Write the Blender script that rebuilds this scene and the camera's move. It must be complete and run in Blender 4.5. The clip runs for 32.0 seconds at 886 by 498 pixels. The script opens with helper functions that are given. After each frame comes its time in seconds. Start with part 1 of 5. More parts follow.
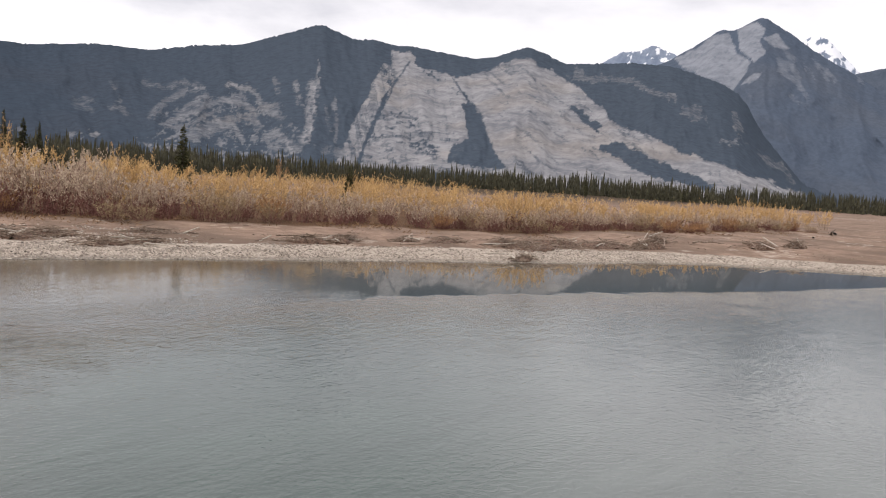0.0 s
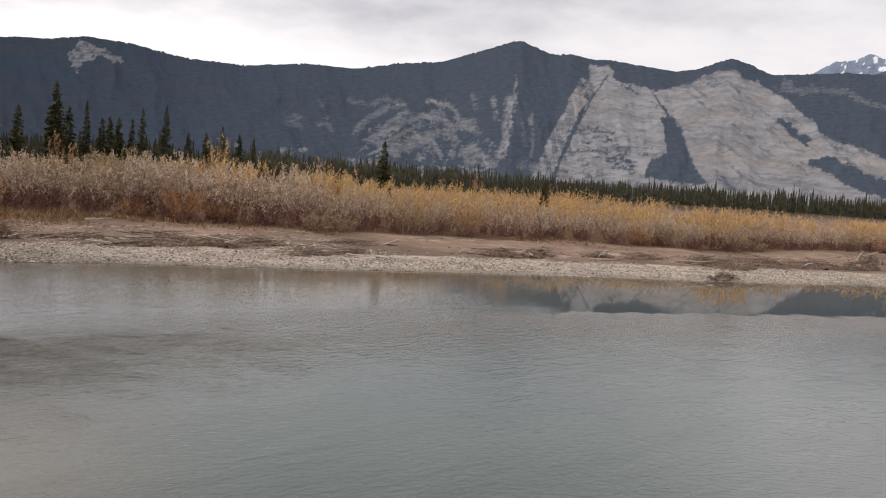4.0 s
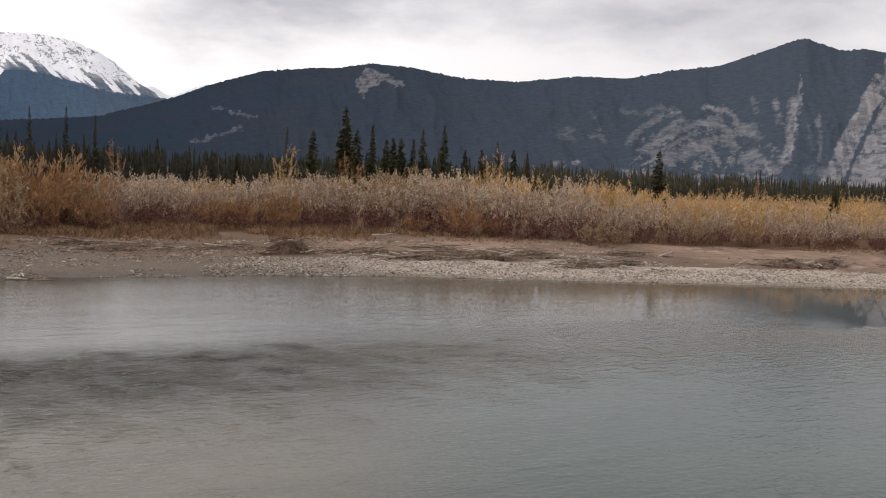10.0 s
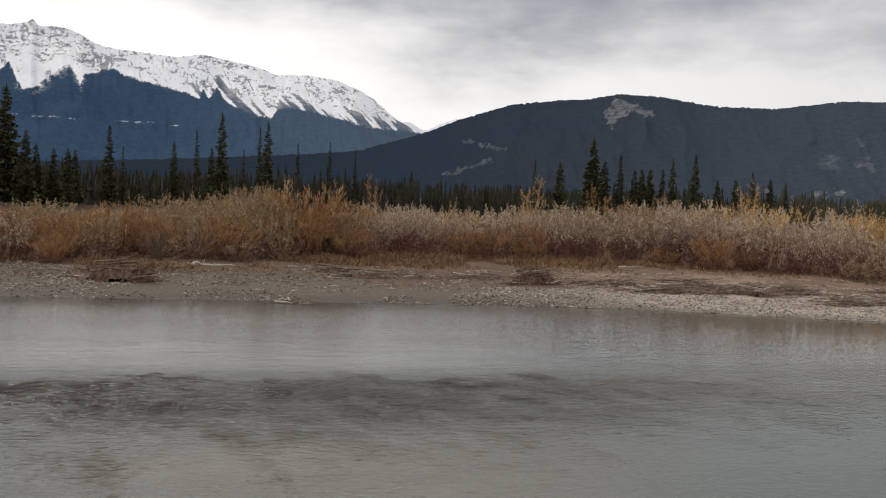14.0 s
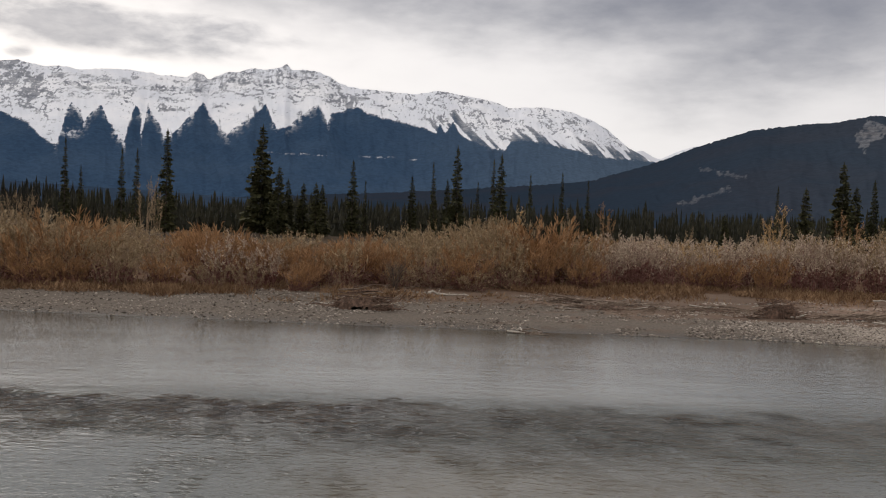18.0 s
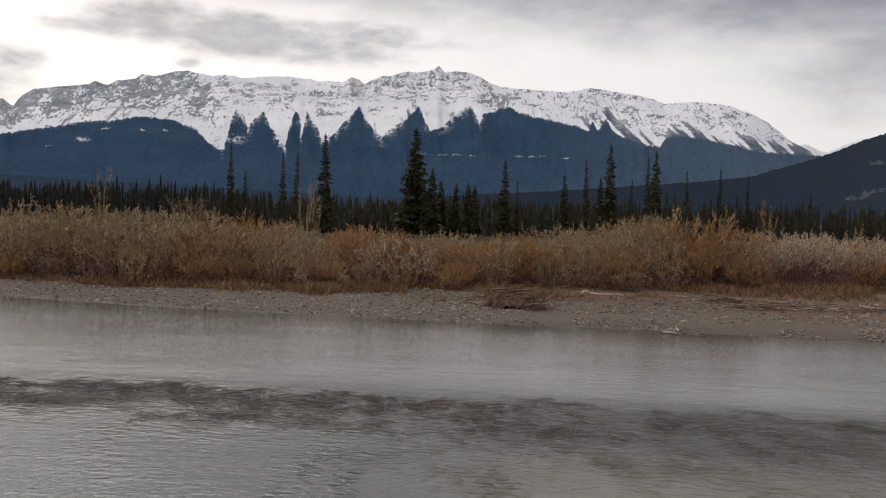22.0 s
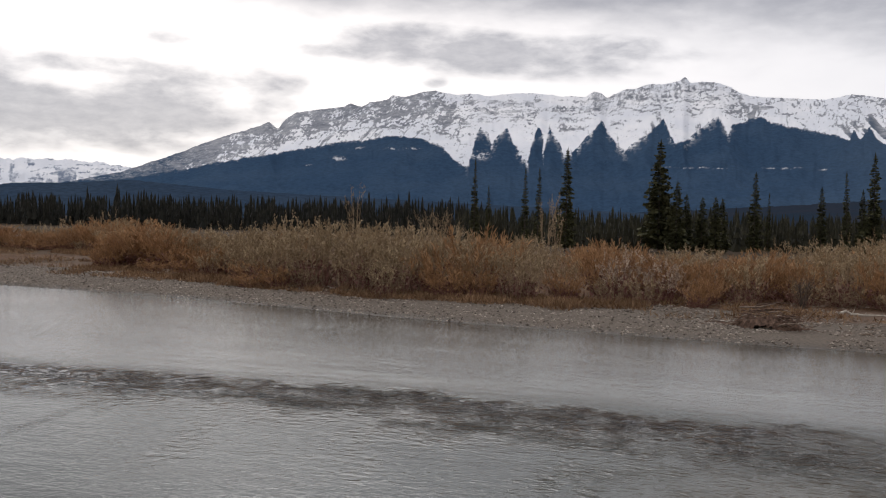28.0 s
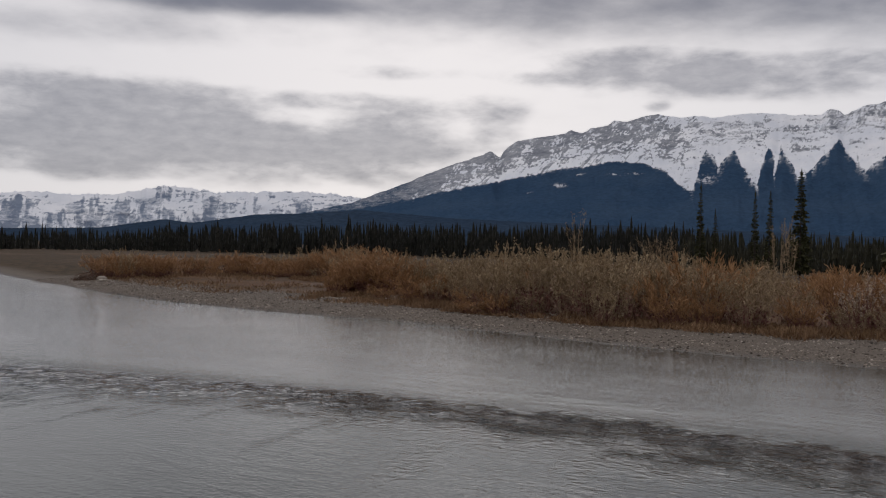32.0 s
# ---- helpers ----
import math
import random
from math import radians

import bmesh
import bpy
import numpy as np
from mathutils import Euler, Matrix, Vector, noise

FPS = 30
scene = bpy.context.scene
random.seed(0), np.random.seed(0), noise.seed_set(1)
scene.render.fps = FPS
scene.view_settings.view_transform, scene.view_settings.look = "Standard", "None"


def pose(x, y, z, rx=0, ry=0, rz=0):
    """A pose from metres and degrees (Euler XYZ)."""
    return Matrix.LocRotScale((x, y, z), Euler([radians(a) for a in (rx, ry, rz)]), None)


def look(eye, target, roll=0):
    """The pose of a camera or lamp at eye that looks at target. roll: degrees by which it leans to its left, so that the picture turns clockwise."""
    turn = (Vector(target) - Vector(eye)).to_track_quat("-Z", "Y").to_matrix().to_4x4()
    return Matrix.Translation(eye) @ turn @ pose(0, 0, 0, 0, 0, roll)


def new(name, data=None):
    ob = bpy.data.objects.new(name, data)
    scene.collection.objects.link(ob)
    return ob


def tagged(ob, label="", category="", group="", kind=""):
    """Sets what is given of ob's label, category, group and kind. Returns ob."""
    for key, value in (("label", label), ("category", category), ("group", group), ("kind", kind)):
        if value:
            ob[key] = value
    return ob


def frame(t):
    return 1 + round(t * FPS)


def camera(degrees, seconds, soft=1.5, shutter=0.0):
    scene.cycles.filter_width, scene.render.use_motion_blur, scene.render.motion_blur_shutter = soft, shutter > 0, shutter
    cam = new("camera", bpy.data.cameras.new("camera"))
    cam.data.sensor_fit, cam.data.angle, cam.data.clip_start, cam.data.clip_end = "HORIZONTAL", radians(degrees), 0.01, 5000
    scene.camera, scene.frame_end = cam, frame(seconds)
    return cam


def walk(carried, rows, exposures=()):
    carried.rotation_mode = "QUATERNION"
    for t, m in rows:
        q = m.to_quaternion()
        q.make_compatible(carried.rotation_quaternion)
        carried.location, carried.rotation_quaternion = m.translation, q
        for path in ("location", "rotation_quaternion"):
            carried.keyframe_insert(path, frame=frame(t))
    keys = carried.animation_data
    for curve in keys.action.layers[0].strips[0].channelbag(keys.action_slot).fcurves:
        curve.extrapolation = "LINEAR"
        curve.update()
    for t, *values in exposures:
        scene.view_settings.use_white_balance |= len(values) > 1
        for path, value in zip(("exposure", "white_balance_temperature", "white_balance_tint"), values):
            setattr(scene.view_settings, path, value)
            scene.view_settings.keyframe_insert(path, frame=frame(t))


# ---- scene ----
# Camera: handheld, turning on the near bank, eye 4 m above the river.
EYE = 4.0
cam = camera(48.97, 32.0, soft=1.1)
PATH = [
    (0, 85.88, -3.91, -57.91), (0.5, 84.29, -3.97, -56.94), (1, 82.35, -4.05, -56.54), (1.5, 81.29, -4.17, -55.97),
    (2, 83.42, -3.88, -55.15), (2.5, 85.38, -3.52, -54.30), (3, 86.48, -3.47, -52.10), (3.5, 86.12, -3.89, -48.84),
    (5.5, 86.32, -3.73, -42.25), (6, 86.17, -3.15, -40.22), (6.5, 86.21, -2.97, -38.26), (7, 85.98, -3.04, -37.92),
    (7.5, 86.15, -2.86, -37.73), (8, 85.71, -3.14, -36.55), (8.5, 85.40, -2.58, -33.53), (9, 85.91, -2.65, -32.45),
    (9.5, 85.78, -2.57, -31.50), (10, 85.73, -2.41, -30.49), (10.5, 85.90, -2.40, -29.55), (11, 86.05, -2.49, -27.83),
    (11.5, 86.30, -2.20, -26.33), (12, 86.84, -2.01, -24.26), (12.5, 86.73, -2.19, -23.06), (13, 87.11, -2.17, -21.31),
    (13.5, 87.16, -2.24, -17.94), (15.5, 86.78, -2.40, -12.95), (16, 87.06, -2.13, -9.46), (16.5, 87.68, -2.03, -7.21),
    (17, 88.92, -2.10, -5.81), (17.5, 88.85, -1.99, -4.60), (18, 88.24, -2.01, -2.43), (18.5, 88.47, -1.47, -1.44),
    (19, 88.75, -1.44, 0.03), (19.5, 88.57, -1.32, 1.93), (20, 88.29, -1.23, 3.82), (20.5, 88.14, -1.27, 5.01),
    (21, 88.10, -1.26, 5.70), (21.5, 88.02, -1.35, 6.19), (22, 87.94, -1.43, 6.51), (22.5, 87.63, -1.57, 7.44),
    (23, 88.22, -1.34, 10.26), (23.5, 88.17, -1.37, 13.32), (24, 87.98, -1.32, 15.46), (24.5, 87.60, -1.36, 15.05),
    (25, 88.17, -0.80, 13.73), (25.5, 87.76, -0.82, 16.89), (27.5, 88.40, -1.77, 18.99), (28, 88.47, -1.38, 20.67),
    (28.5, 88.65, -1.42, 23.31), (29, 88.62, -1.32, 25.13), (29.5, 88.77, -1.21, 26.73), (30, 88.93, -1.12, 27.84),
    (30.5, 88.90, -1.09, 29.08), (31, 89.03, -1.04, 30.22), (31.5, 89.22, -0.87, 31.40), (32, 89.79, -0.96, 33.64),
]

EXPOSURES = [(0, 0.44, 6480, 15), (0.5, 0.68, 6480, 15), (1, 0.88, 6520, 16), (2, 0.92, 6520, 16), (2.5, 0.64, 6520, 15), (3, 0.39, 6560, 15), (3.5, 0.24, 6580, 15), (9, 0.06, 6560, 15), (11, 0.06, 6560, 13), (12, -0.16, 6540, 11), (13, -0.2, 6540, 11), (13.4, -0.14, 6540, 11), (16, -0.14, 6540, 12), (16.6, -0.33, 6540, 13), (18, -0.33, 6540, 13), (24, -0.42, 6480, 13), (27.6, -0.32, 6330, 14), (28, -0.34, 6300, 14), (29, -0.6, 6190, 14), (30, -0.64, 6170, 15), (31, -0.58, 6150, 16), (32, -0.84, 6210, 15)]
walk(cam, [(t, pose(0, 0, EYE, rx, ry, rz)) for t, rx, ry, rz in PATH], EXPOSURES)


# ---------------------------------------------------------------- node tools
def links_of(tree):
    tree.nodes.clear()
    return tree.nodes, tree.links


def val(tree, op, a, b=0.0, c=None, clamp=False):
    n = tree.nodes.new("ShaderNodeMath")
    n.operation, n.use_clamp = op, clamp
    for i, v in enumerate((a, b) if c is None else (a, b, c)):
        if isinstance(v, bpy.types.NodeSocket):
            tree.links.new(v, n.inputs[i])
        else:
            n.inputs[i].default_value = v
    return n.outputs[0]


def mixc(tree, fac, a, b, mode="MIX"):
    n = tree.nodes.new("ShaderNodeMix")
    n.data_type, n.blend_type, n.clamp_factor = "RGBA", mode, True
    for i, v in ((0, fac), (6, a), (7, b)):
        if isinstance(v, bpy.types.NodeSocket):
            tree.links.new(v, n.inputs[i])
        else:
            n.inputs[i].default_value = v if i == 0 else (*v, 1)
    return n.outputs[2]


def ramp(tree, v, lo, hi, smooth=True):
    n = tree.nodes.new("ShaderNodeMapRange")
    n.interpolation_type = "SMOOTHSTEP" if smooth else "LINEAR"
    tree.links.new(v, n.inputs[0])
    n.inputs[1].default_value, n.inputs[2].default_value = lo, hi
    return n.outputs[0]


def noise_of(tree, vector, scale, detail=4.0, rough=0.55, stretch=None, distort=0.0):
    n = tree.nodes.new("ShaderNodeTexNoise")
    n.inputs["Scale"].default_value, n.inputs["Detail"].default_value = scale, detail
    n.inputs["Roughness"].default_value, n.inputs["Distortion"].default_value = rough, distort
    if stretch:
        m = tree.nodes.new("ShaderNodeMapping")
        m.inputs["Scale"].default_value = stretch[:3]
        if len(stretch) > 3:
            m.inputs["Rotation"].default_value[2] = radians(stretch[3])
        tree.links.new(vector, m.inputs["Vector"])
        vector = m.outputs[0]
    tree.links.new(vector, n.inputs["Vector"])
    return n.outputs[0]


def attr(tree, name, out="Fac"):
    n = tree.nodes.new("ShaderNodeAttribute")
    n.attribute_name = name
    return n.outputs[out]


def place_of(tree):
    return tree.nodes.new("ShaderNodeNewGeometry").outputs["Position"]


def bump_of(tree, height, strength, distance, normal=None):
    n = tree.nodes.new("ShaderNodeBump")
    n.inputs["Distance"].default_value = distance
    if isinstance(strength, bpy.types.NodeSocket):
        tree.links.new(strength, n.inputs["Strength"])
    else:
        n.inputs["Strength"].default_value = strength
    tree.links.new(height, n.inputs["Height"])
    if normal is not None:
        tree.links.new(normal, n.inputs["Normal"])
    return n.outputs[0]


def surface(name, build):
    """A material; build(tree) gives colour, roughness and normal (or None)."""
    m = bpy.data.materials.new(name)
    m.use_nodes = True
    tree = m.node_tree
    nodes, links = links_of(tree)
    out, bsdf = nodes.new("ShaderNodeOutputMaterial"), nodes.new("ShaderNodeBsdfPrincipled")
    links.new(bsdf.outputs[0], out.inputs[0])
    got = build(tree)
    colour, rough, normal = got[:3]
    for sock, v in (("Base Color", colour), ("Roughness", rough), ("Normal", normal)):
        if isinstance(v, bpy.types.NodeSocket):
            links.new(v, bsdf.inputs[sock])
        elif v is not None:
            bsdf.inputs[sock].default_value = (*v, 1) if sock == "Base Color" else v
    for sock, v in (got[3] if len(got) > 3 else {}).items():
        bsdf.inputs[sock].default_value = v
    return m


# ---------------------------------------------------------------- sky and sun
SUN_AZ, SUN_EL = -30.0, 34.0
world = bpy.data.worlds.new("world")
scene.world = world
world.use_nodes = True
wt = world.node_tree
links_of(wt)
sky = wt.nodes.new("ShaderNodeTexSky")
sky.sky_type, sky.sun_disc = "NISHITA", False
sky.sun_elevation, sky.sun_rotation = radians(SUN_EL), radians(SUN_AZ)
way = wt.nodes.new("ShaderNodeTexCoord").outputs["Generated"]
sep = wt.nodes.new("ShaderNodeSeparateXYZ")
wt.links.new(way, sep.inputs[0])
az = val(wt, "MULTIPLY", val(wt, "ARCTAN2", sep.outputs[0], sep.outputs[1]), 180 / math.pi)
el = val(wt, "MULTIPLY", val(wt, "ARCSINE", sep.outputs[2]), 180 / math.pi)
# the cloud deck as a flat sheet seen from below
deck = wt.nodes.new("ShaderNodeCombineXYZ")
lift = val(wt, "ADD", val(wt, "MAXIMUM", sep.outputs[2], 0.0), 0.10)
wt.links.new(val(wt, "DIVIDE", sep.outputs[0], lift), deck.inputs[0])
wt.links.new(val(wt, "DIVIDE", sep.outputs[1], lift), deck.inputs[1])
broad = noise_of(wt, deck.outputs[0], 0.55, 3.0, 0.5)
fine = noise_of(wt, deck.outputs[0], 1.7, 7.0, 0.62, distort=0.3)
wisps = val(wt, "ADD", val(wt, "MULTIPLY", broad, 0.5), val(wt, "MULTIPLY", fine, 0.5))
span = wt.nodes.new("ShaderNodeCombineXYZ")
wt.links.new(val(wt, "MULTIPLY", az, 0.23), span.inputs[0])
wt.links.new(val(wt, "MULTIPLY", el, 0.58), span.inputs[1])
torn = noise_of(wt, span.outputs[0], 1.0, 6.0, 0.47, distort=0.15)
billow = noise_of(wt, span.outputs[0], 3.1, 6.0, 0.6, distort=0.2)
ragged = val(wt, "ADD", val(wt, "MULTIPLY", val(wt, "SUBTRACT", torn, 0.5), 1.5), val(wt, "MULTIPLY", val(wt, "SUBTRACT", billow, 0.5), 0.4))


def cloud(a, e, wide, high, deep, tilt=0.0, power=1.5):
    """The thickness that a bank of cloud adds at that bearing and height, in degrees."""
    da, de = val(wt, "SUBTRACT", az, a), val(wt, "SUBTRACT", el, e)
    de = val(wt, "SUBTRACT", de, val(wt, "MULTIPLY", da, tilt))
    r = val(wt, "ADD", val(wt, "POWER", val(wt, "ABSOLUTE", val(wt, "DIVIDE", da, wide)), 2.0),
            val(wt, "POWER", val(wt, "ABSOLUTE", val(wt, "DIVIDE", de, high)), 2.0))
    return val(wt, "MULTIPLY", val(wt, "POWER", 2.718, val(wt, "MULTIPLY", val(wt, "POWER", r, power), -0.8)), deep)


# bearing, height, half width, half height, how thick, tilt
low_banks = [(-22.1, 10.1, 6.4, 1.5, 0.75, -0.03), (-27.5, 9.7, 3.0, 0.45, 0.45, -0.02), (-12.0, 9.6, 6.0, 1.4, 0.68, 0.02), (-52.0, 7.9, 9.5, 1.3, 0.95, -0.03), (-40.0, 8.3, 3.6, 0.6, 0.5, 0.0),
             (-32.4, 8.1, 3.8, 0.8, 0.55, -0.02), (-51.9, 5.8, 11, 1.0, 0.75, -0.02), (-44.5, 5.0, 13.5, 1.7, 0.85, -0.02), (-54.8, 4.1, 5.5, 0.9, 0.45, 0.0), (-21.4, 8.1, 0.8, 0.3, 0.55, 0.0),
             (-30.4, 7.0, 1.6, 1.3, 0.35, 0.0), (-18.2, 9.8, 2.4, 0.9, 0.45, 0.0), (-37, 10.0, 6, 0.5, 0.35, 0.0), (-36, 6.4, 5, 1.2, 0.6, 0.0)]
# the last bank is unseen, added above the view to darken the river
ceiling = [(-24.6, 14.3, 20.8, 2.4, 0.85, -0.01), (-47.7, 13.6, 7.8, 0.8, 0.85, 0.0), (-52.3, 11.7, 8.4, 0.9, 0.42, 0.0), (10, 12.6, 21, 3.2, 0.62, 0.0), (17, 7.2, 6.0, 2.0, 0.40, 0.0), (24, 9.2, 9, 1.6, 0.42, 0.0),
           (28, 12.6, 20, 2.2, 0.45, 0.0), (42, 8.6, 10, 1.5, 0.42, 0.0), (48, 11.0, 16, 2.2, 0.30, 0.0), (52, 7.2, 7.8, 0.6, 0.25, 0.0), (68, 10.8, 22, 2.4, 0.28, 0.0), (66.0, 22.0, 44.0, 6.0, 0.35, 0.0), (-40, 26.0, 28.0, 8.0, 0.75, 0.0)]
high = val(wt, "MULTIPLY", ramp(wt, wisps, 0.42, 0.68), 0.14)
for bank in ceiling:
    high = val(wt, "ADD", high, cloud(*bank))
thick = cloud(*low_banks[0])
for bank in low_banks[1:]:
    thick = val(wt, "ADD", thick, cloud(*bank))
veil = ramp(wt, val(wt, "MULTIPLY_ADD", ragged, 0.42, high), 0.02, 1.25)
masses = ramp(wt, val(wt, "ADD", thick, val(wt, "MULTIPLY", ragged, val(wt, "MULTIPLY_ADD", ramp(wt, thick, 0.0, 0.5), 0.85, 0.10))), 0.16, 0.95)
masses = val(wt, "MULTIPLY", masses, val(wt, "MULTIPLY_ADD", billow, 0.5, 0.55))
grey = val(wt, "MULTIPLY", val(wt, "MAXIMUM", veil, val(wt, "MULTIPLY_ADD", veil, 0.35, val(wt, "MULTIPLY", masses, 0.8))), 1.0, clamp=True)
# brighter round the hidden sun
glow = val(wt, "POWER", 2.718, val(wt, "MULTIPLY", val(wt, "POWER", val(wt, "ABSOLUTE", val(wt, "DIVIDE", val(wt, "SUBTRACT", az, SUN_AZ - 4), 26.0)), 2.0), -1.0))
open_side = mixc(wt, ramp(wt, az, 0.0, 62.0), (1.18, 1.16, 1.13), (0.86, 0.85, 0.845))
bright = mixc(wt, glow, open_side, (1.60, 1.53, 1.42))
cover = mixc(wt, grey, bright, (0.31, 0.322, 0.368))
thin = mixc(wt, 0.90, (0, 0, 0), cover)
blue = wt.nodes.new("ShaderNodeMix")
blue.data_type, blue.blend_type = "RGBA", "MULTIPLY"
blue.inputs[0].default_value = 1.0
wt.links.new(sky.outputs[0], blue.inputs[6])
blue.inputs[7].default_value = (0.008, 0.008, 0.008, 1)
total = mixc(wt, 1.0, thin, blue.outputs[2], "ADD")
ground_side = ramp(wt, sep.outputs[2], -0.03, 0.0)
final = mixc(wt, ground_side, (0.25, 0.25, 0.25), total)
back = wt.nodes.new("ShaderNodeBackground")
wt.links.new(final, back.inputs[0])
back.inputs[1].default_value = 1.0
wo = wt.nodes.new("ShaderNodeOutputWorld")
wt.links.new(back.outputs[0], wo.inputs[0])

lamp = bpy.data.lights.new("sun", "SUN")
lamp.energy, lamp.angle, lamp.color = 0.6, radians(28), (1.0, 0.96, 0.9)
sun = new("sun", lamp)
sun_way = Vector((math.sin(radians(SUN_AZ)) * math.cos(radians(SUN_EL)), math.cos(radians(SUN_AZ)) * math.cos(radians(SUN_EL)), math.sin(radians(SUN_EL))))
sun.matrix_world = look(sun_way * 100, (0, 0, 0))

# ---------------------------------------------------------------- mesh tools
rng = np.random.default_rng(7)


def mesh_of(name, verts, faces, materials, smooth=False, attrs=None, slots=None):
    me = bpy.data.meshes.new(name)
    verts, faces = np.asarray(verts, dtype=np.float32), np.asarray(faces, dtype=np.int32)
    n = faces.shape[1]
    me.vertices.add(len(verts))
    me.vertices.foreach_set("co", verts.ravel())
    me.loops.add(faces.size)
    me.loops.foreach_set("vertex_index", faces.ravel())
    me.polygons.add(len(faces))
    me.polygons.foreach_set("loop_start", np.arange(0, faces.size, n, dtype=np.int32))
    me.polygons.foreach_set("use_smooth", np.full(len(faces), smooth))
    for m in materials:
        me.materials.append(m)
    if slots is not None:
        me.polygons.foreach_set("material_index", np.asarray(slots, dtype=np.int32))
    for key, values in (attrs or {}).items():
        me.attributes.new(key, "FLOAT", "POINT").data.foreach_set("value", np.asarray(values, dtype=np.float32).ravel())
    me.update(calc_edges=True)
    me.validate()
    return me


def part(name, me, parent, label=""):
    ob = new(name, me)
    ob.parent = parent
    return tagged(ob, label)


def hashed(i, j, seed):
    h = (i * 374761393 + j * 668265263 + seed * 974634777) & 0xFFFFFFFF
    h = ((h ^ (h >> 13)) * 1274126177) & 0xFFFFFFFF
    return ((h ^ (h >> 16)) & 0xFFFF) / 65535.0


def grain(x, y, seed=0):
    """Smooth value noise from 0 to 1."""
    x, y = np.asarray(x, dtype=float), np.asarray(y, dtype=float)
    i, j = np.floor(x).astype(np.int64), np.floor(y).astype(np.int64)
    u, v = x - i, y - j
    u, v = u * u * (3 - 2 * u), v * v * (3 - 2 * v)
    return ((hashed(i, j, seed) * (1 - u) + hashed(i + 1, j, seed) * u) * (1 - v)
            + (hashed(i, j + 1, seed) * (1 - u) + hashed(i + 1, j + 1, seed) * u) * v)


def fbm(x, y, octaves=5, seed=0, gain=0.5, ridged=False):
    total, amp, norm = 0.0, 1.0, 0.0
    for k in range(octaves):
        n = grain(np.asarray(x) * 2 ** k, np.asarray(y) * 2 ** k, seed + k)
        total = total + amp * (1 - np.abs(2 * n - 1) if ridged else n)
        norm, amp = norm + amp, amp * gain
    return total / norm


def step(lo, hi, v):
    t = np.clip((np.asarray(v, dtype=float) - lo) / (hi - lo), 0, 1)
    return t * t * (3 - 2 * t)


def grid_faces(rows, cols):
    i = np.arange(rows * cols).reshape(rows, cols)
    return np.stack([i[:-1, :-1], i[:-1, 1:], i[1:, 1:], i[1:, :-1]], -1).reshape(-1, 4)


# ---------------------------------------------------------------- the plan
SHORE_X = [-200, -110, -95, -86, -72, -57, -43.5, -35, -27, -20, -13, -7, 3, 10, 17, 22.5, 29.2, 38.5, 44, 51, 58, 62, 70, 85, 120, 200]
SHORE_Y = [104, 67, 60, 56.3, 51.2, 45, 42, 41, 40.3, 38.2, 37, 36.3, 35.4, 35, 33.9, 31.7, 29.3, 25.5, 22.4, 20.2, 17.0, 11.0, 0.5, -15, -60, -120]
BUSH_X = [-200, -84, -80, -74, -71, -54, -49, -45, -36, -30, -20, -12, 3, 14, 22, 30, 38, 48, 60, 82, 116, 200]
BUSH_Y = [170, 90, 58.5, 58, 71, 66, 62, 52.5, 50.5, 47.5, 44, 44.5, 48, 51, 50.5, 45.5, 41.6, 37.5, 32, 27.5, 23, 20]
NEAR_X, NEAR_Y = [-200, -14, -5, 5, 12, 40, 62, 85, 120], [-60, -10, -1, -1, -11, -30, -45, -60, -110]


def eased(x, xs, ys):
    """A softly rounded line through the plan's points."""
    return sum(np.interp(np.asarray(x, dtype=float) + o, xs, ys) for o in (-2.4, -1.2, 0, 1.2, 2.4)) / 5


def shore_y(x):
    x = np.asarray(x, dtype=float)
    return eased(x, SHORE_X, SHORE_Y) + 0.7 * (fbm(x / 3.1, x * 0, 3, 11) - 0.5)


def inland(x, y):
    """Metres from the far water's edge."""
    slope = (eased(np.asarray(x) + 2.0, SHORE_X, SHORE_Y) - eased(np.asarray(x) - 2.0, SHORE_X, SHORE_Y)) / 4
    return (np.asarray(y) - shore_y(x)) / np.sqrt(1 + slope ** 2)


def bush_y(x):
    return eased(x, BUSH_X, BUSH_Y)


def ground_z(x, y):
    x, y = np.asarray(x, dtype=float), np.asarray(y, dtype=float)
    d = inland(x, y)
    z = np.interp(d, [-40, -25, -4, 0, 1.2, 4, 7, 11, 16, 40, 300, 5000], [-2.0, -1.6, -0.4, 0.0, 0.13, 0.30, 0.42, 0.55, 0.75, 0.9, 1.0, 1.0])
    rough = step(0.3, 6, d) * (1 - step(60, 150, d))
    z = z + rough * (0.28 * (fbm(x / 5, y / 3.5, 4, 3) - 0.5) + 0.10 * (fbm(x / 0.9, y / 0.7, 3, 5) - 0.5))
    near = np.interp(y - np.interp(x, NEAR_X, NEAR_Y), [-5000, 2.5, 9, 20], [2.4, 2.4, -1.6, -4.0])
    return np.maximum(z, near)


def at_bearing(a, dist):
    return dist * math.sin(radians(a)), dist * math.cos(radians(a))


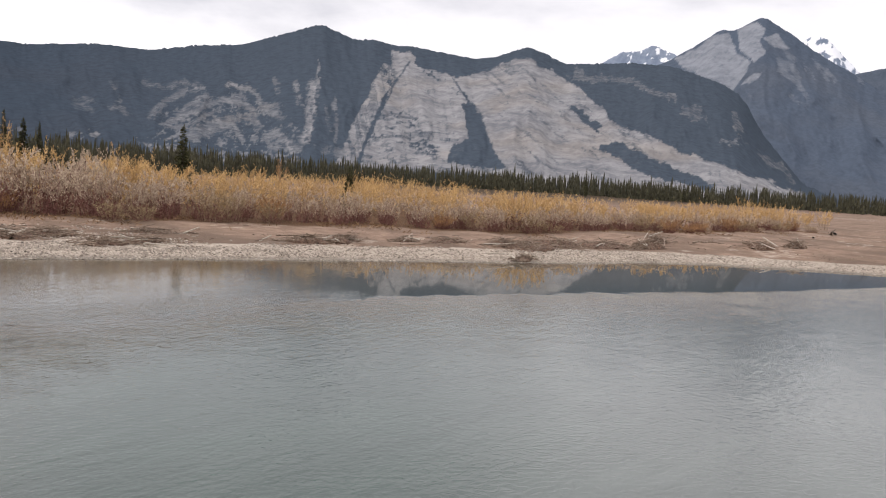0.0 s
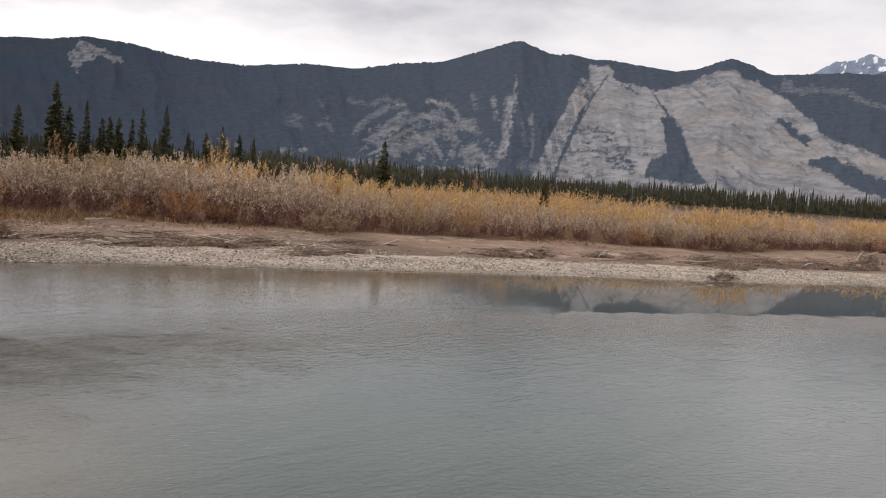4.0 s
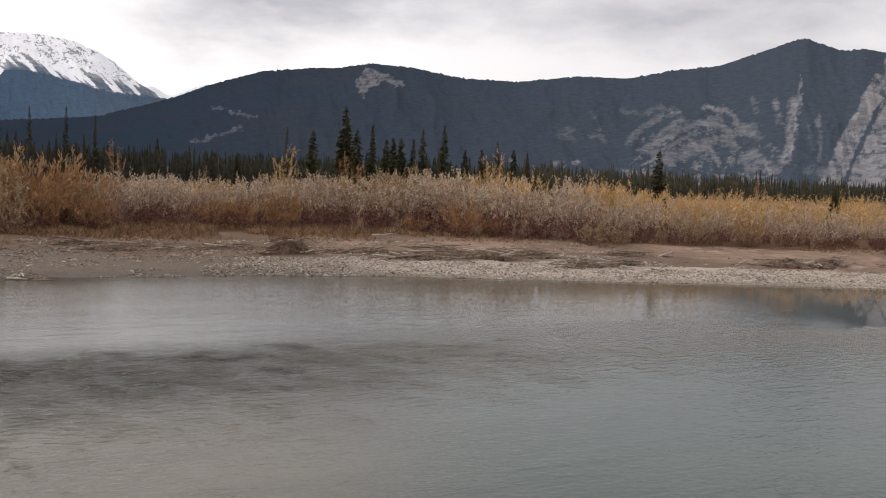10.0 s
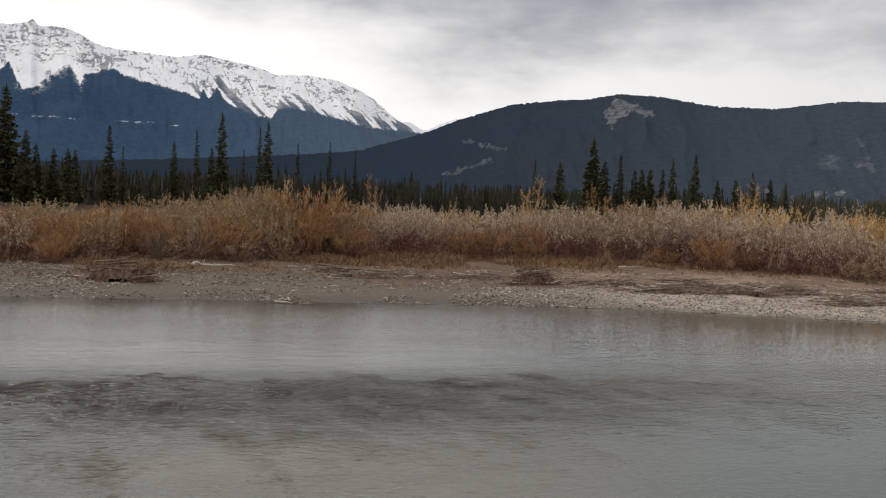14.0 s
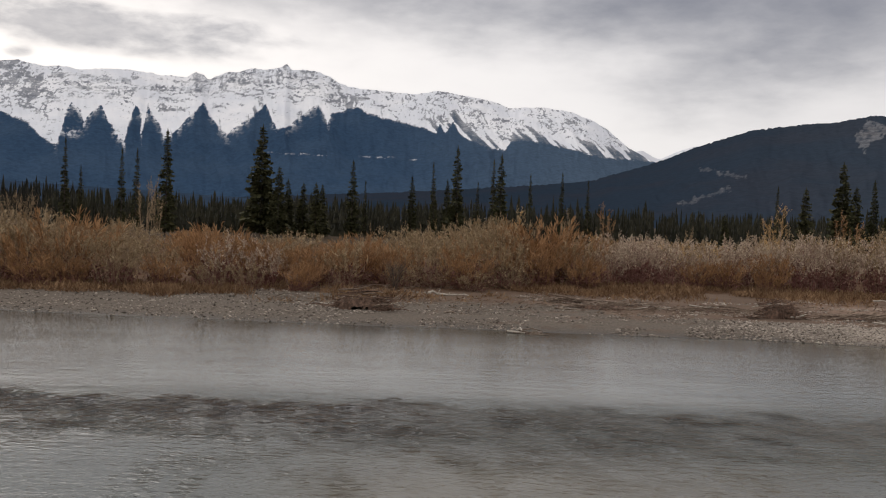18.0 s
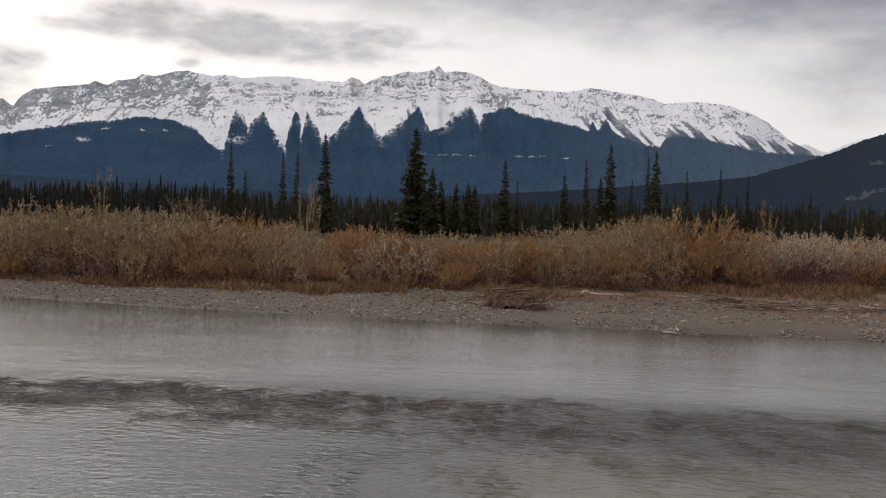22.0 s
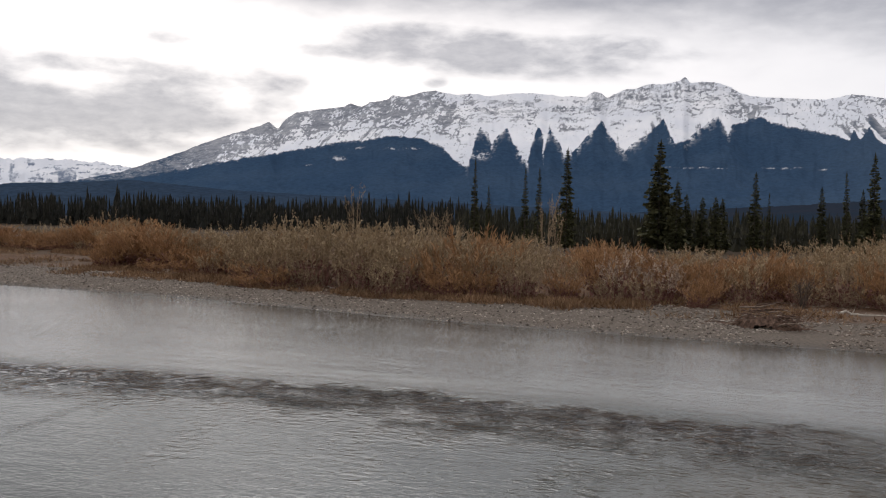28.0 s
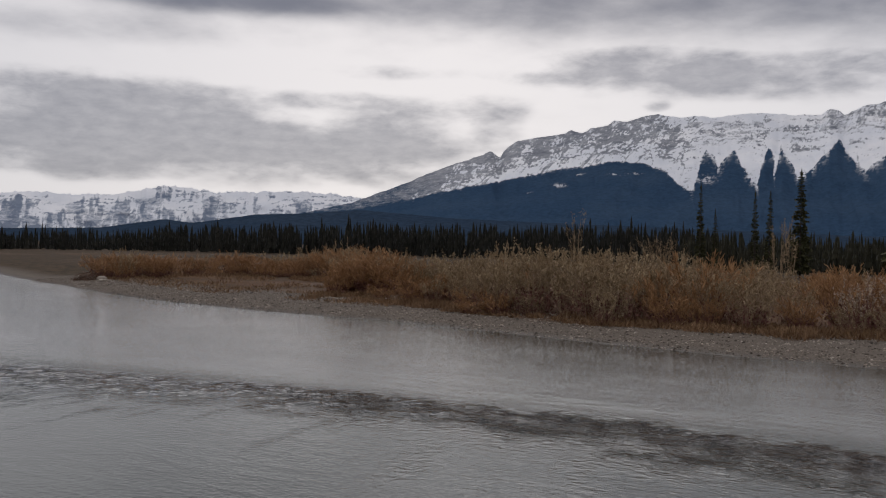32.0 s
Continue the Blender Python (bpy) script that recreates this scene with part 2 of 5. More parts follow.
# ---------------------------------------------------------------- materials
def ground_look(tree):
    p = place_of(tree)
    small, mid, big = noise_of(tree, p, 9.0, 6.0, 0.7), noise_of(tree, p, 1.1, 5.0, 0.6), noise_of(tree, p, 0.16, 3.0)
    pebble = tree.nodes.new("ShaderNodeTexVoronoi")
    pebble.inputs["Scale"].default_value = 11.0
    tree.links.new(p, pebble.inputs["Vector"])
    sand = mixc(tree, ramp(tree, mid, 0.35, 0.7), (0.205, 0.138, 0.102), (0.315, 0.222, 0.164))
    sand = mixc(tree, ramp(tree, big, 0.4, 0.65), sand, (0.155, 0.108, 0.08))
    sand = mixc(tree, attr(tree, "pale"), mixc(tree, 0.6, sand, (0.11, 0.075, 0.053)), sand)
    stones = mixc(tree, ramp(tree, small, 0.3, 0.7), (0.085, 0.068, 0.054), (0.19, 0.155, 0.125))
    stones = mixc(tree, 0.35, stones, mixc(tree, pebble.outputs["Distance"], (0.26, 0.22, 0.18), (0.07, 0.06, 0.05)))
    chalky = mixc(tree, ramp(tree, small, 0.3, 0.7), (0.30, 0.247, 0.203), (0.54, 0.47, 0.39))
    stones = mixc(tree, attr(tree, "pale"), stones, chalky)
    litter = mixc(tree, ramp(tree, small, 0.35, 0.7), (0.06, 0.034, 0.02), (0.19, 0.105, 0.055))
    far = mixc(tree, ramp(tree, mid, 0.4, 0.65), (0.045, 0.031, 0.018), (0.085, 0.056, 0.030))
    edge = val(tree, "ADD", attr(tree, "gravel"), val(tree, "MULTIPLY", val(tree, "SUBTRACT", mid, 0.5), 0.9))
    c = mixc(tree, ramp(tree, edge, 0.35, 0.6), sand, stones)
    edge = val(tree, "ADD", attr(tree, "litter"), val(tree, "MULTIPLY", val(tree, "SUBTRACT", mid, 0.5), 1.1))
    c = mixc(tree, ramp(tree, edge, 0.3, 0.7), c, litter)
    c = mixc(tree, attr(tree, "far"), c, far)
    wet = attr(tree, "wet")
    c = mixc(tree, wet, c, mixc(tree, 0.62, c, (0.03, 0.026, 0.022)))
    return c, val(tree, "SUBTRACT", 0.92, val(tree, "MULTIPLY", wet, 0.45)), bump_of(tree, small, 0.7, 0.05), {"Specular IOR Level": 0.12}


def water_look(tree):
    p = place_of(tree)
    riffle, shallow, stir = attr(tree, "riffle"), attr(tree, "shallow"), attr(tree, "stir")
    patch = noise_of(tree, p, 0.35, 4.0, 0.6, (0.5, 1.6, 1, 12))
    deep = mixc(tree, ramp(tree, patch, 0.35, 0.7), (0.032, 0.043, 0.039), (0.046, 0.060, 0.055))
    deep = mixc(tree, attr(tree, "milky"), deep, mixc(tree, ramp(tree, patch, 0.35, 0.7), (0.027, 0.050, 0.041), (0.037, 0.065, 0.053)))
    # silt, with the sky's sheen put into the paler colour as well
    deep = mixc(tree, attr(tree, "silt_sheen"), deep, mixc(tree, ramp(tree, patch, 0.35, 0.7), (0.155, 0.162, 0.155), (0.195, 0.202, 0.194)))
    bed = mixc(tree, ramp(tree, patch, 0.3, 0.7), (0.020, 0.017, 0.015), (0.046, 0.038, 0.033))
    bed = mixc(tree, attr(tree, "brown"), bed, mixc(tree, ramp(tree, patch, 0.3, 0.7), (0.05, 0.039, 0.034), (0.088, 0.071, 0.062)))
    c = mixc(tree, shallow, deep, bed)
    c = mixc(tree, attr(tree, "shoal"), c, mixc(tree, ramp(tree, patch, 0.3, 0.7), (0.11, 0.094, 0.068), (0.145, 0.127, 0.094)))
    chop = noise_of(tree, p, 8.0, 3.0, 0.55, (0.8, 1.15, 1, 12), 0.3)
    swell = noise_of(tree, p, 0.9, 3.0, 0.5, (1.0, 0.7, 1, 20))
    broken = noise_of(tree, p, 4.6, 3.0, 0.55, (0.75, 1.15, 1, 8), 0.3)
    n = bump_of(tree, swell, val(tree, "MULTIPLY", stir, 0.5), 0.10)
    lines = noise_of(tree, p, 2.4, 2.0, 0.5, (0.28, 1.0, 1, 8), 0.4)
    n = bump_of(tree, lines, val(tree, "MULTIPLY", stir, 1.6, clamp=True), 0.05, n)
    n = bump_of(tree, chop, val(tree, "MULTIPLY_ADD", stir, 1.3, 0.0, clamp=True), 0.055, n)
    n = bump_of(tree, broken, riffle, 0.58, n)
    return c, val(tree, "MULTIPLY_ADD", stir, 0.06, 0.025), n, {"IOR": 1.33}


def slope_look(tree, wood, wood2, stone, stone2, speck=0.022, plain=0.5, hazed_wood=None, warm=1.0):
    p = place_of(tree)
    trees, big = noise_of(tree, p, 0.06, 4.0, 0.7), noise_of(tree, p, 0.004, 4.0, 0.6)
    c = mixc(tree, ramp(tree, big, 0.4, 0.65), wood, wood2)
    # paler woods by bearing: thicker haze painted into the forest's colour
    if hazed_wood:
        c = mixc(tree, attr(tree, "haze_share"), c, hazed_wood)
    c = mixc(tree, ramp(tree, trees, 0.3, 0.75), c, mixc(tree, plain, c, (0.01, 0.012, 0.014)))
    strata = noise_of(tree, p, 0.016, 6.0, 0.62, (0.5, 0.5, 2.2), 0.2)
    cracks = noise_of(tree, p, 0.03, 5.0, 0.65, (1.4, 1.4, 0.35), 0.2)
    face = mixc(tree, ramp(tree, val(tree, "MULTIPLY_ADD", cracks, 0.5, val(tree, "MULTIPLY", strata, 0.5)), 0.36, 0.62), stone2, stone)
    face = mixc(tree, val(tree, "MULTIPLY", ramp(tree, noise_of(tree, p, 0.005, 3.0), 0.46, 0.7), warm), face, tuple(k * m for k, m in zip(stone, (1.08, 0.94, 0.78))))
    # what breaks up the edges: level ledges, gullies and single trees
    ledge = noise_of(tree, p, speck * 0.42, 6.0, 0.66, (0.45, 0.45, 3.4), 0.25)
    gully = noise_of(tree, p, speck * 0.42, 6.0, 0.66, (1.7, 1.7, 0.5), 0.35)
    grit = noise_of(tree, p, speck, 6.0, 0.72)
    crisp = val(tree, "SUBTRACT", val(tree, "MULTIPLY_ADD", grit, 0.34, val(tree, "MULTIPLY_ADD", ledge, 0.36, val(tree, "MULTIPLY", gully, 0.30))), 0.5)
    some = attr(tree, "rock")
    bare = ramp(tree, val(tree, "MULTIPLY_ADD", crisp, val(tree, "MULTIPLY", val(tree, "MULTIPLY", some, 5.0, clamp=True), 2.2), some), 0.12, 0.80, False)
    c = mixc(tree, bare, c, face)
    white = attr(tree, "snow")
    cold = ramp(tree, val(tree, "MULTIPLY_ADD", crisp, val(tree, "MULTIPLY", val(tree, "MULTIPLY", white, 6.0, clamp=True), 2.6), white), 0.24, 0.74, False)
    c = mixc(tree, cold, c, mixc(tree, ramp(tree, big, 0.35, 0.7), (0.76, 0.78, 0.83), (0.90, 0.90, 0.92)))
    return c, 0.95, bump_of(tree, trees, plain, 6.0), {"Specular IOR Level": 0.0}


def leafy(dark, light, rough=0.65):
    def build(tree):
        g = tree.nodes.new("ShaderNodeNewGeometry")
        o = tree.nodes.new("ShaderNodeObjectInfo")
        c = mixc(tree, g.outputs["Random Per Island"], dark, light)
        clump = noise_of(tree, place_of(tree), 0.55, 3.0, 0.6)
        c = mixc(tree, ramp(tree, clump, 0.38, 0.66), mixc(tree, 0.4, c, tuple(0.5 * k for k in dark)), c)
        c = mixc(tree, val(tree, "MULTIPLY", o.outputs["Random"], 0.75), c, mixc(tree, 0.35, c, dark))
        return c, rough, None, {"Specular IOR Level": 0.12}
    return build


def tufted(dark, light):
    """Leaves whose tone goes from tuft to tuft."""
    def build(tree):
        o = tree.nodes.new("ShaderNodeObjectInfo")
        c = mixc(tree, attr(tree, "tone"), dark, light)
        clump = noise_of(tree, place_of(tree), 0.6, 3.0, 0.6)
        c = mixc(tree, ramp(tree, clump, 0.36, 0.62), mixc(tree, 0.45, c, dark), c)
        c = mixc(tree, val(tree, "MULTIPLY", o.outputs["Random"], 0.5), c, mixc(tree, 0.4, c, dark))
        return c, 0.65, None, {"Specular IOR Level": 0.12}
    return build


def barky(dark, light, scale=14.0):
    def build(tree):
        n = noise_of(tree, place_of(tree), scale, 5.0, 0.65)
        g = tree.nodes.new("ShaderNodeNewGeometry")
        c = mixc(tree, ramp(tree, n, 0.35, 0.7), dark, light)
        c = mixc(tree, val(tree, "MULTIPLY", g.outputs["Random Per Island"], 0.5), c, dark)
        return c, 0.85, bump_of(tree, n, 0.5, 0.02)
    return build


GROUND, WATER = surface("river_bank", ground_look), surface("river_water", water_look)
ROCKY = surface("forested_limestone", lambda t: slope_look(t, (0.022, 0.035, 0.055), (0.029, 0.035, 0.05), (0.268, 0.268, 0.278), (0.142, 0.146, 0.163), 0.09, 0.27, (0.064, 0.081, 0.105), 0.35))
# the far slopes' blue and pale tones are aerial haze put into the colours
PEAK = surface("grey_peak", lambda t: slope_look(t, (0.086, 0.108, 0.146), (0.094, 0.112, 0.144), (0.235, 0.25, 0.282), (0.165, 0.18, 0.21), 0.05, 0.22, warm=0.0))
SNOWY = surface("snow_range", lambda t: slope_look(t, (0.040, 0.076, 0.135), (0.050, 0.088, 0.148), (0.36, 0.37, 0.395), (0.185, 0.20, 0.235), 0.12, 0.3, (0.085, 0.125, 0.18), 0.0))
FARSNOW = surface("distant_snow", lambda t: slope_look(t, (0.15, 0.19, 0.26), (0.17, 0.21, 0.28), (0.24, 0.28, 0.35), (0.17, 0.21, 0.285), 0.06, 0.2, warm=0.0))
HILLS = surface("hazy_hills", lambda t: slope_look(t, (0.036, 0.060, 0.100), (0.042, 0.066, 0.104), (0.2, 0.2, 0.2), (0.1, 0.1, 0.1)))
NEEDLES = surface("spruce_needles", leafy((0.028, 0.031, 0.014), (0.115, 0.108, 0.05)))
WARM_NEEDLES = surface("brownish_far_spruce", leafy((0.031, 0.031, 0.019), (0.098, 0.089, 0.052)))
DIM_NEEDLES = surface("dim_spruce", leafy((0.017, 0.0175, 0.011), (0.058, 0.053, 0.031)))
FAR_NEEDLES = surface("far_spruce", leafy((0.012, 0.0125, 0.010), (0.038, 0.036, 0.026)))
BARK = surface("spruce_bark", barky((0.04, 0.03, 0.024), (0.13, 0.10, 0.08)))
TWIG = surface("willow_twigs", barky((0.13, 0.046, 0.042), (0.28, 0.118, 0.10)))
RED_TWIG = surface("red_twigs", barky((0.14, 0.065, 0.035), (0.30, 0.16, 0.085)))
PALE_TWIG = surface("pale_twigs", barky((0.22, 0.152, 0.092), (0.42, 0.31, 0.2)))
LOW_LEAF = surface("lower_leaves", leafy((0.12, 0.050, 0.042), (0.30, 0.155, 0.12)))
SILVER = surface("silver_leaves", tufted((0.28, 0.20, 0.148), (0.73, 0.612, 0.462)))
OLIVE = surface("olive_leaves", tufted((0.205, 0.14, 0.08), (0.53, 0.41, 0.25)))
GOLD = surface("golden_leaves", tufted((0.41, 0.255, 0.11), (0.77, 0.53, 0.245)))
RUST = surface("rust_leaves", tufted((0.23, 0.12, 0.055), (0.54, 0.325, 0.16)))
STRAW = surface("dry_grass", leafy((0.15, 0.080, 0.042), (0.40, 0.26, 0.145)))
STONE = surface("brown_stones", leafy((0.075, 0.06, 0.048), (0.60, 0.51, 0.42), 0.8))
PALE_STONE = surface("pale_stones", leafy((0.22, 0.18, 0.148), (0.68, 0.60, 0.51), 0.8))
DRIFT = surface("driftwood", barky((0.13, 0.09, 0.065), (0.42, 0.325, 0.245), 6.0))
DARK_DRIFT = surface("wet_driftwood", barky((0.05, 0.036, 0.027), (0.17, 0.12, 0.085), 6.0))
ROOTS = surface("matted_roots", barky((0.07, 0.04, 0.027), (0.25, 0.152, 0.10), 9.0))
PALE_DRIFT = surface("bleached_wood", barky((0.38, 0.33, 0.27), (0.62, 0.56, 0.48), 6.0))


# ---------------------------------------------------------------- ground and river
def spaced(inner, outer, stride, reach):
    """Even steps from inner to outer, then ever wider out to reach."""
    a, tail, s, v = np.arange(inner, outer, stride), [], stride, outer
    while v < reach:
        tail.append(v)
        s *= 1.25
        v += s
    return np.concatenate([a, tail, [reach]])


def ground():
    right = spaced(0, 125, 0.7, 4900)
    xs = np.concatenate([-right[:0:-1], right])
    up, down = spaced(0, 60, 0.55, 4900), spaced(0, 6, 0.8, 4900)
    ds = np.concatenate([-down[:0:-1], up])
    X = np.broadcast_to(xs, (len(ds), len(xs)))
    Y = eased(np.clip(xs, -190, 190), SHORE_X, SHORE_Y)[None, :] + ds[:, None]
    Z, d = ground_z(X, Y), inland(X, Y)
    gap = bush_y(X) - Y
    wide = np.where(X < 9, np.where(X < -2, 8.5, 6.5), 4.2) + 2 * (fbm(X / 6, Y / 6, 3, 21) - 0.5)
    gravel = 1 - step(wide - 0.8, wide + 0.8, d)
    gravel = gravel * (1 - 0.4 * step(-3, 1, X) * (1 - step(11, 16, X)))
    gravel = np.maximum(gravel, 0.4 * step(0.55, 0.66, fbm(X / 4, Y / 2, 4, 8)))
    litter = 1 - step(-1.0, np.where(X < 26, 4.4, 2.8), gap + 2 * (fbm(X / 4, Y / 4, 3, 9) - 0.5))
    litter = np.maximum(litter, 0.75 * (1 - step(-60, -44, X)) * step(5, 8, d) * step(0.3, 0.55, fbm(X / 9, Y / 3, 4, 23)))
    litter = litter * (1 - step(80, 92, X))
    reach = np.hypot(X, Y)
    flats = 0.6 * (1 - step(-90, -80, X)) * step(10, 25, d) * step(0.46, 0.58, fbm(reach / 9, np.arctan2(X, Y) * 9, 4, 29, 0.6))
    far = step(35, 80, d) * (1 - step(84, 104, X) * (1 - step(180, 260, d)))
    far = np.maximum(far, np.maximum((1 - step(-90, -82, X)) * step(1, 5, d) * (1 - flats), 0.6 * (1 - step(-52, -44, X)) * step(6, 9, d) * step(0.35, 0.55, fbm(X / 7, Y / 2.5, 4, 25))))
    pale = np.maximum(step(12, 22, X), flats)
    wet = (1 - step(0.3, 0.95, d)) * 0.9
    me = mesh_of("ground", np.stack([X, Y, Z], -1).reshape(-1, 3), grid_faces(*X.shape), [GROUND], True,
                 {"gravel": gravel, "litter": litter, "far": far, "wet": wet, "pale": pale})
    tagged(new("ground", me), "sand and gravel river flats with dry leaf litter", "ground", kind="structure")


RIFFLE_X, RIFFLE_Y = [-60, -28, -20, -13, -7, -2, 3, 9, 14, 18, 23, 28, 33, 40, 46, 54, 75], [8.3, 18.0, 19.7, 20.8, 21.0, 20.8, 20.5, 20.1, 19.8, 19.3, 18.6, 17.4, 15.2, 12.0, 9.4, 6.8, 1]


def river():
    """The water's surface; its rows follow the riffle, closest together where the waves are short."""
    out = spaced(0, 7, 0.45, 1600)
    xs = np.concatenate([-36 - out[::-1], np.arange(-35.85, 36, 0.16), 36 + out])
    back, ahead_rows = spaced(0, 22, 0.42, 1500), spaced(0, 30, 0.42, 320)
    rows = np.concatenate([-6.0 - back[::-1], np.arange(-5.9, 1.2, 0.115), 1.2 + ahead_rows])
    X = np.broadcast_to(xs, (len(rows), len(xs)))
    r = np.broadcast_to(rows[:, None], X.shape)
    Y = eased(np.clip(xs, -60, 75), RIFFLE_X, RIFFLE_Y)[None, :] + r
    width = 2.0 + 1.5 * (fbm(X / 7, Y / 7, 3, 31) - 0.5)
    streak = fbm(X / 2.2 + Y * 0.35, Y / 1.1, 4, 33)
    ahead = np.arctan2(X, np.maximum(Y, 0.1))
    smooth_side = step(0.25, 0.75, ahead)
    edge = r + 0.9 * (fbm(X / 1.7, Y / 3, 3, 32) - 0.5) + 1.5 * (fbm(X / 0.45, Y / 0.6, 3, 36) - 0.5)
    # the chop ends sharply upstream and feathers out in streaks down the current
    across, down = X + 0.25 * Y, Y
    feather = fbm(across / 0.5, down / 3.5, 4, 37, 0.6)
    middle = step(-0.12, 0.2, ahead)
    core = np.exp(-((edge + 0.6) / (width * (1.15 + 0.7 * step(-0.45, -0.1, ahead) + 0.5 * middle))) ** 2)
    tail = (0.3 + 0.45 * step(-0.5, -0.15, ahead)) * np.exp((edge + 0.6) / (0.5 + 6.5 * step(0.46, 0.78, feather)))
    front = 1 - step(-0.5, 0.7, edge)
    # shallow bed, plus the waves' dim near faces put into its dark colour
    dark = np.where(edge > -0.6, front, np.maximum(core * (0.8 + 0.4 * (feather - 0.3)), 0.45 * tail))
    body = np.where(edge > -0.6, front, np.maximum(core * (0.72 + 0.56 * (feather - 0.3)), np.minimum(tail, 0.8)))
    mottle = step(0.34, 0.6, fbm(X / 0.5 + 0.3 * Y, Y / 1.0, 3, 38, 0.6))
    mottle = 1 - (1 - mottle) * (0.45 + 0.55 * step(-0.5, -0.1, ahead) * (1 - 0.4 * middle))
    riffle = np.clip(body * (1 - 0.74 * smooth_side) * (1 - 0.35 * middle) * (0.6 + 1.1 * (streak - 0.3)) * (0.55 + 0.75 * mottle), 0, 1)
    d = -inland(X, Y)
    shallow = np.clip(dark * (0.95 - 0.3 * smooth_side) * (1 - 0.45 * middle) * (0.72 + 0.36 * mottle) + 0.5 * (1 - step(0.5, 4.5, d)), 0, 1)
    stir = np.where(r > 0, 0.15 + 0.10 * (1 - step(-0.35, 0.0, ahead)) - 0.01 * step(0.1, 0.3, ahead) - 0.06 * smooth_side - 0.13 * step(0.8, 1.05, ahead) + 0.16 * (1 - step(0.8, 3.0, r)) * (1 - step(0.7, 1.0, ahead)),
                    0.24 - 0.11 * smooth_side - 0.07 * (1 - step(-0.4, -0.05, ahead)))
    stir = stir * (step(2, 10, d) * 0.6 * smooth_side + 1 - 0.6 * smooth_side) * (0.55 + 0.3 * smooth_side + (0.9 - 0.6 * smooth_side) * fbm(X / 9, Y / 5, 3, 35))
    waves = 0.9 * (fbm(X / 0.55 + 0.3 * Y, Y / 0.6, 2, 131, 0.45) - 0.5) + 0.35 * (fbm(X / 0.9 + 0.3 * Y, Y / 0.9, 2, 133) - 0.5)
    swell = fbm(X / 2.4, Y / 2.8, 2, 139) - 0.5
    near = (1 - step(30, 36, np.abs(X))) * step(-6.0, -5.0, r) * (1 - step(0.9, 1.2, r))
    Z = near * 0.09 * riffle * (1 - 0.55 * middle) * np.clip(waves, -0.3, 0.3) + 0.03 * swell * stir * step(0.2, 2.5, d) * (1 - step(30, 60, np.abs(X))) * (1 - step(14, 25, np.abs(r)))
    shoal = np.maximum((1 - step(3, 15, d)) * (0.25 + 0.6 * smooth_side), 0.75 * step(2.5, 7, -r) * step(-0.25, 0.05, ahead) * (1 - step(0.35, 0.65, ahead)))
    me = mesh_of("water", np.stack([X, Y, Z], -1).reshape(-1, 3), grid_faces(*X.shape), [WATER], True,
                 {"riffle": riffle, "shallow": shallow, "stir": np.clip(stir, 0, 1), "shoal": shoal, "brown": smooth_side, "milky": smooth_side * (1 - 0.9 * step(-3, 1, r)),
                  "silt_sheen": np.maximum(step(0.2, 2.0, r) * (1 - step(0.2, 0.55, ahead)) * step(0.3, 3, d), 0.45 * step(0.95, 1.25, ahead) * (1 - step(-1.5, 0.3, r)))})
    tagged(new("water", me), "grey-green glacial river with a rippled shallow riffle", "river", kind="structure")


# ---------------------------------------------------------------- mountains
def inside(a, e, shape):
    hit = np.zeros(a.shape, bool)
    for (x0, y0), (x1, y1) in zip(shape, shape[1:] + shape[:1]):
        cross = (y0 > e) != (y1 > e)
        hit ^= cross & (a < (x1 - x0) * (e - y0) / ((y1 - y0) or 1e-9) + x0)
    return hit


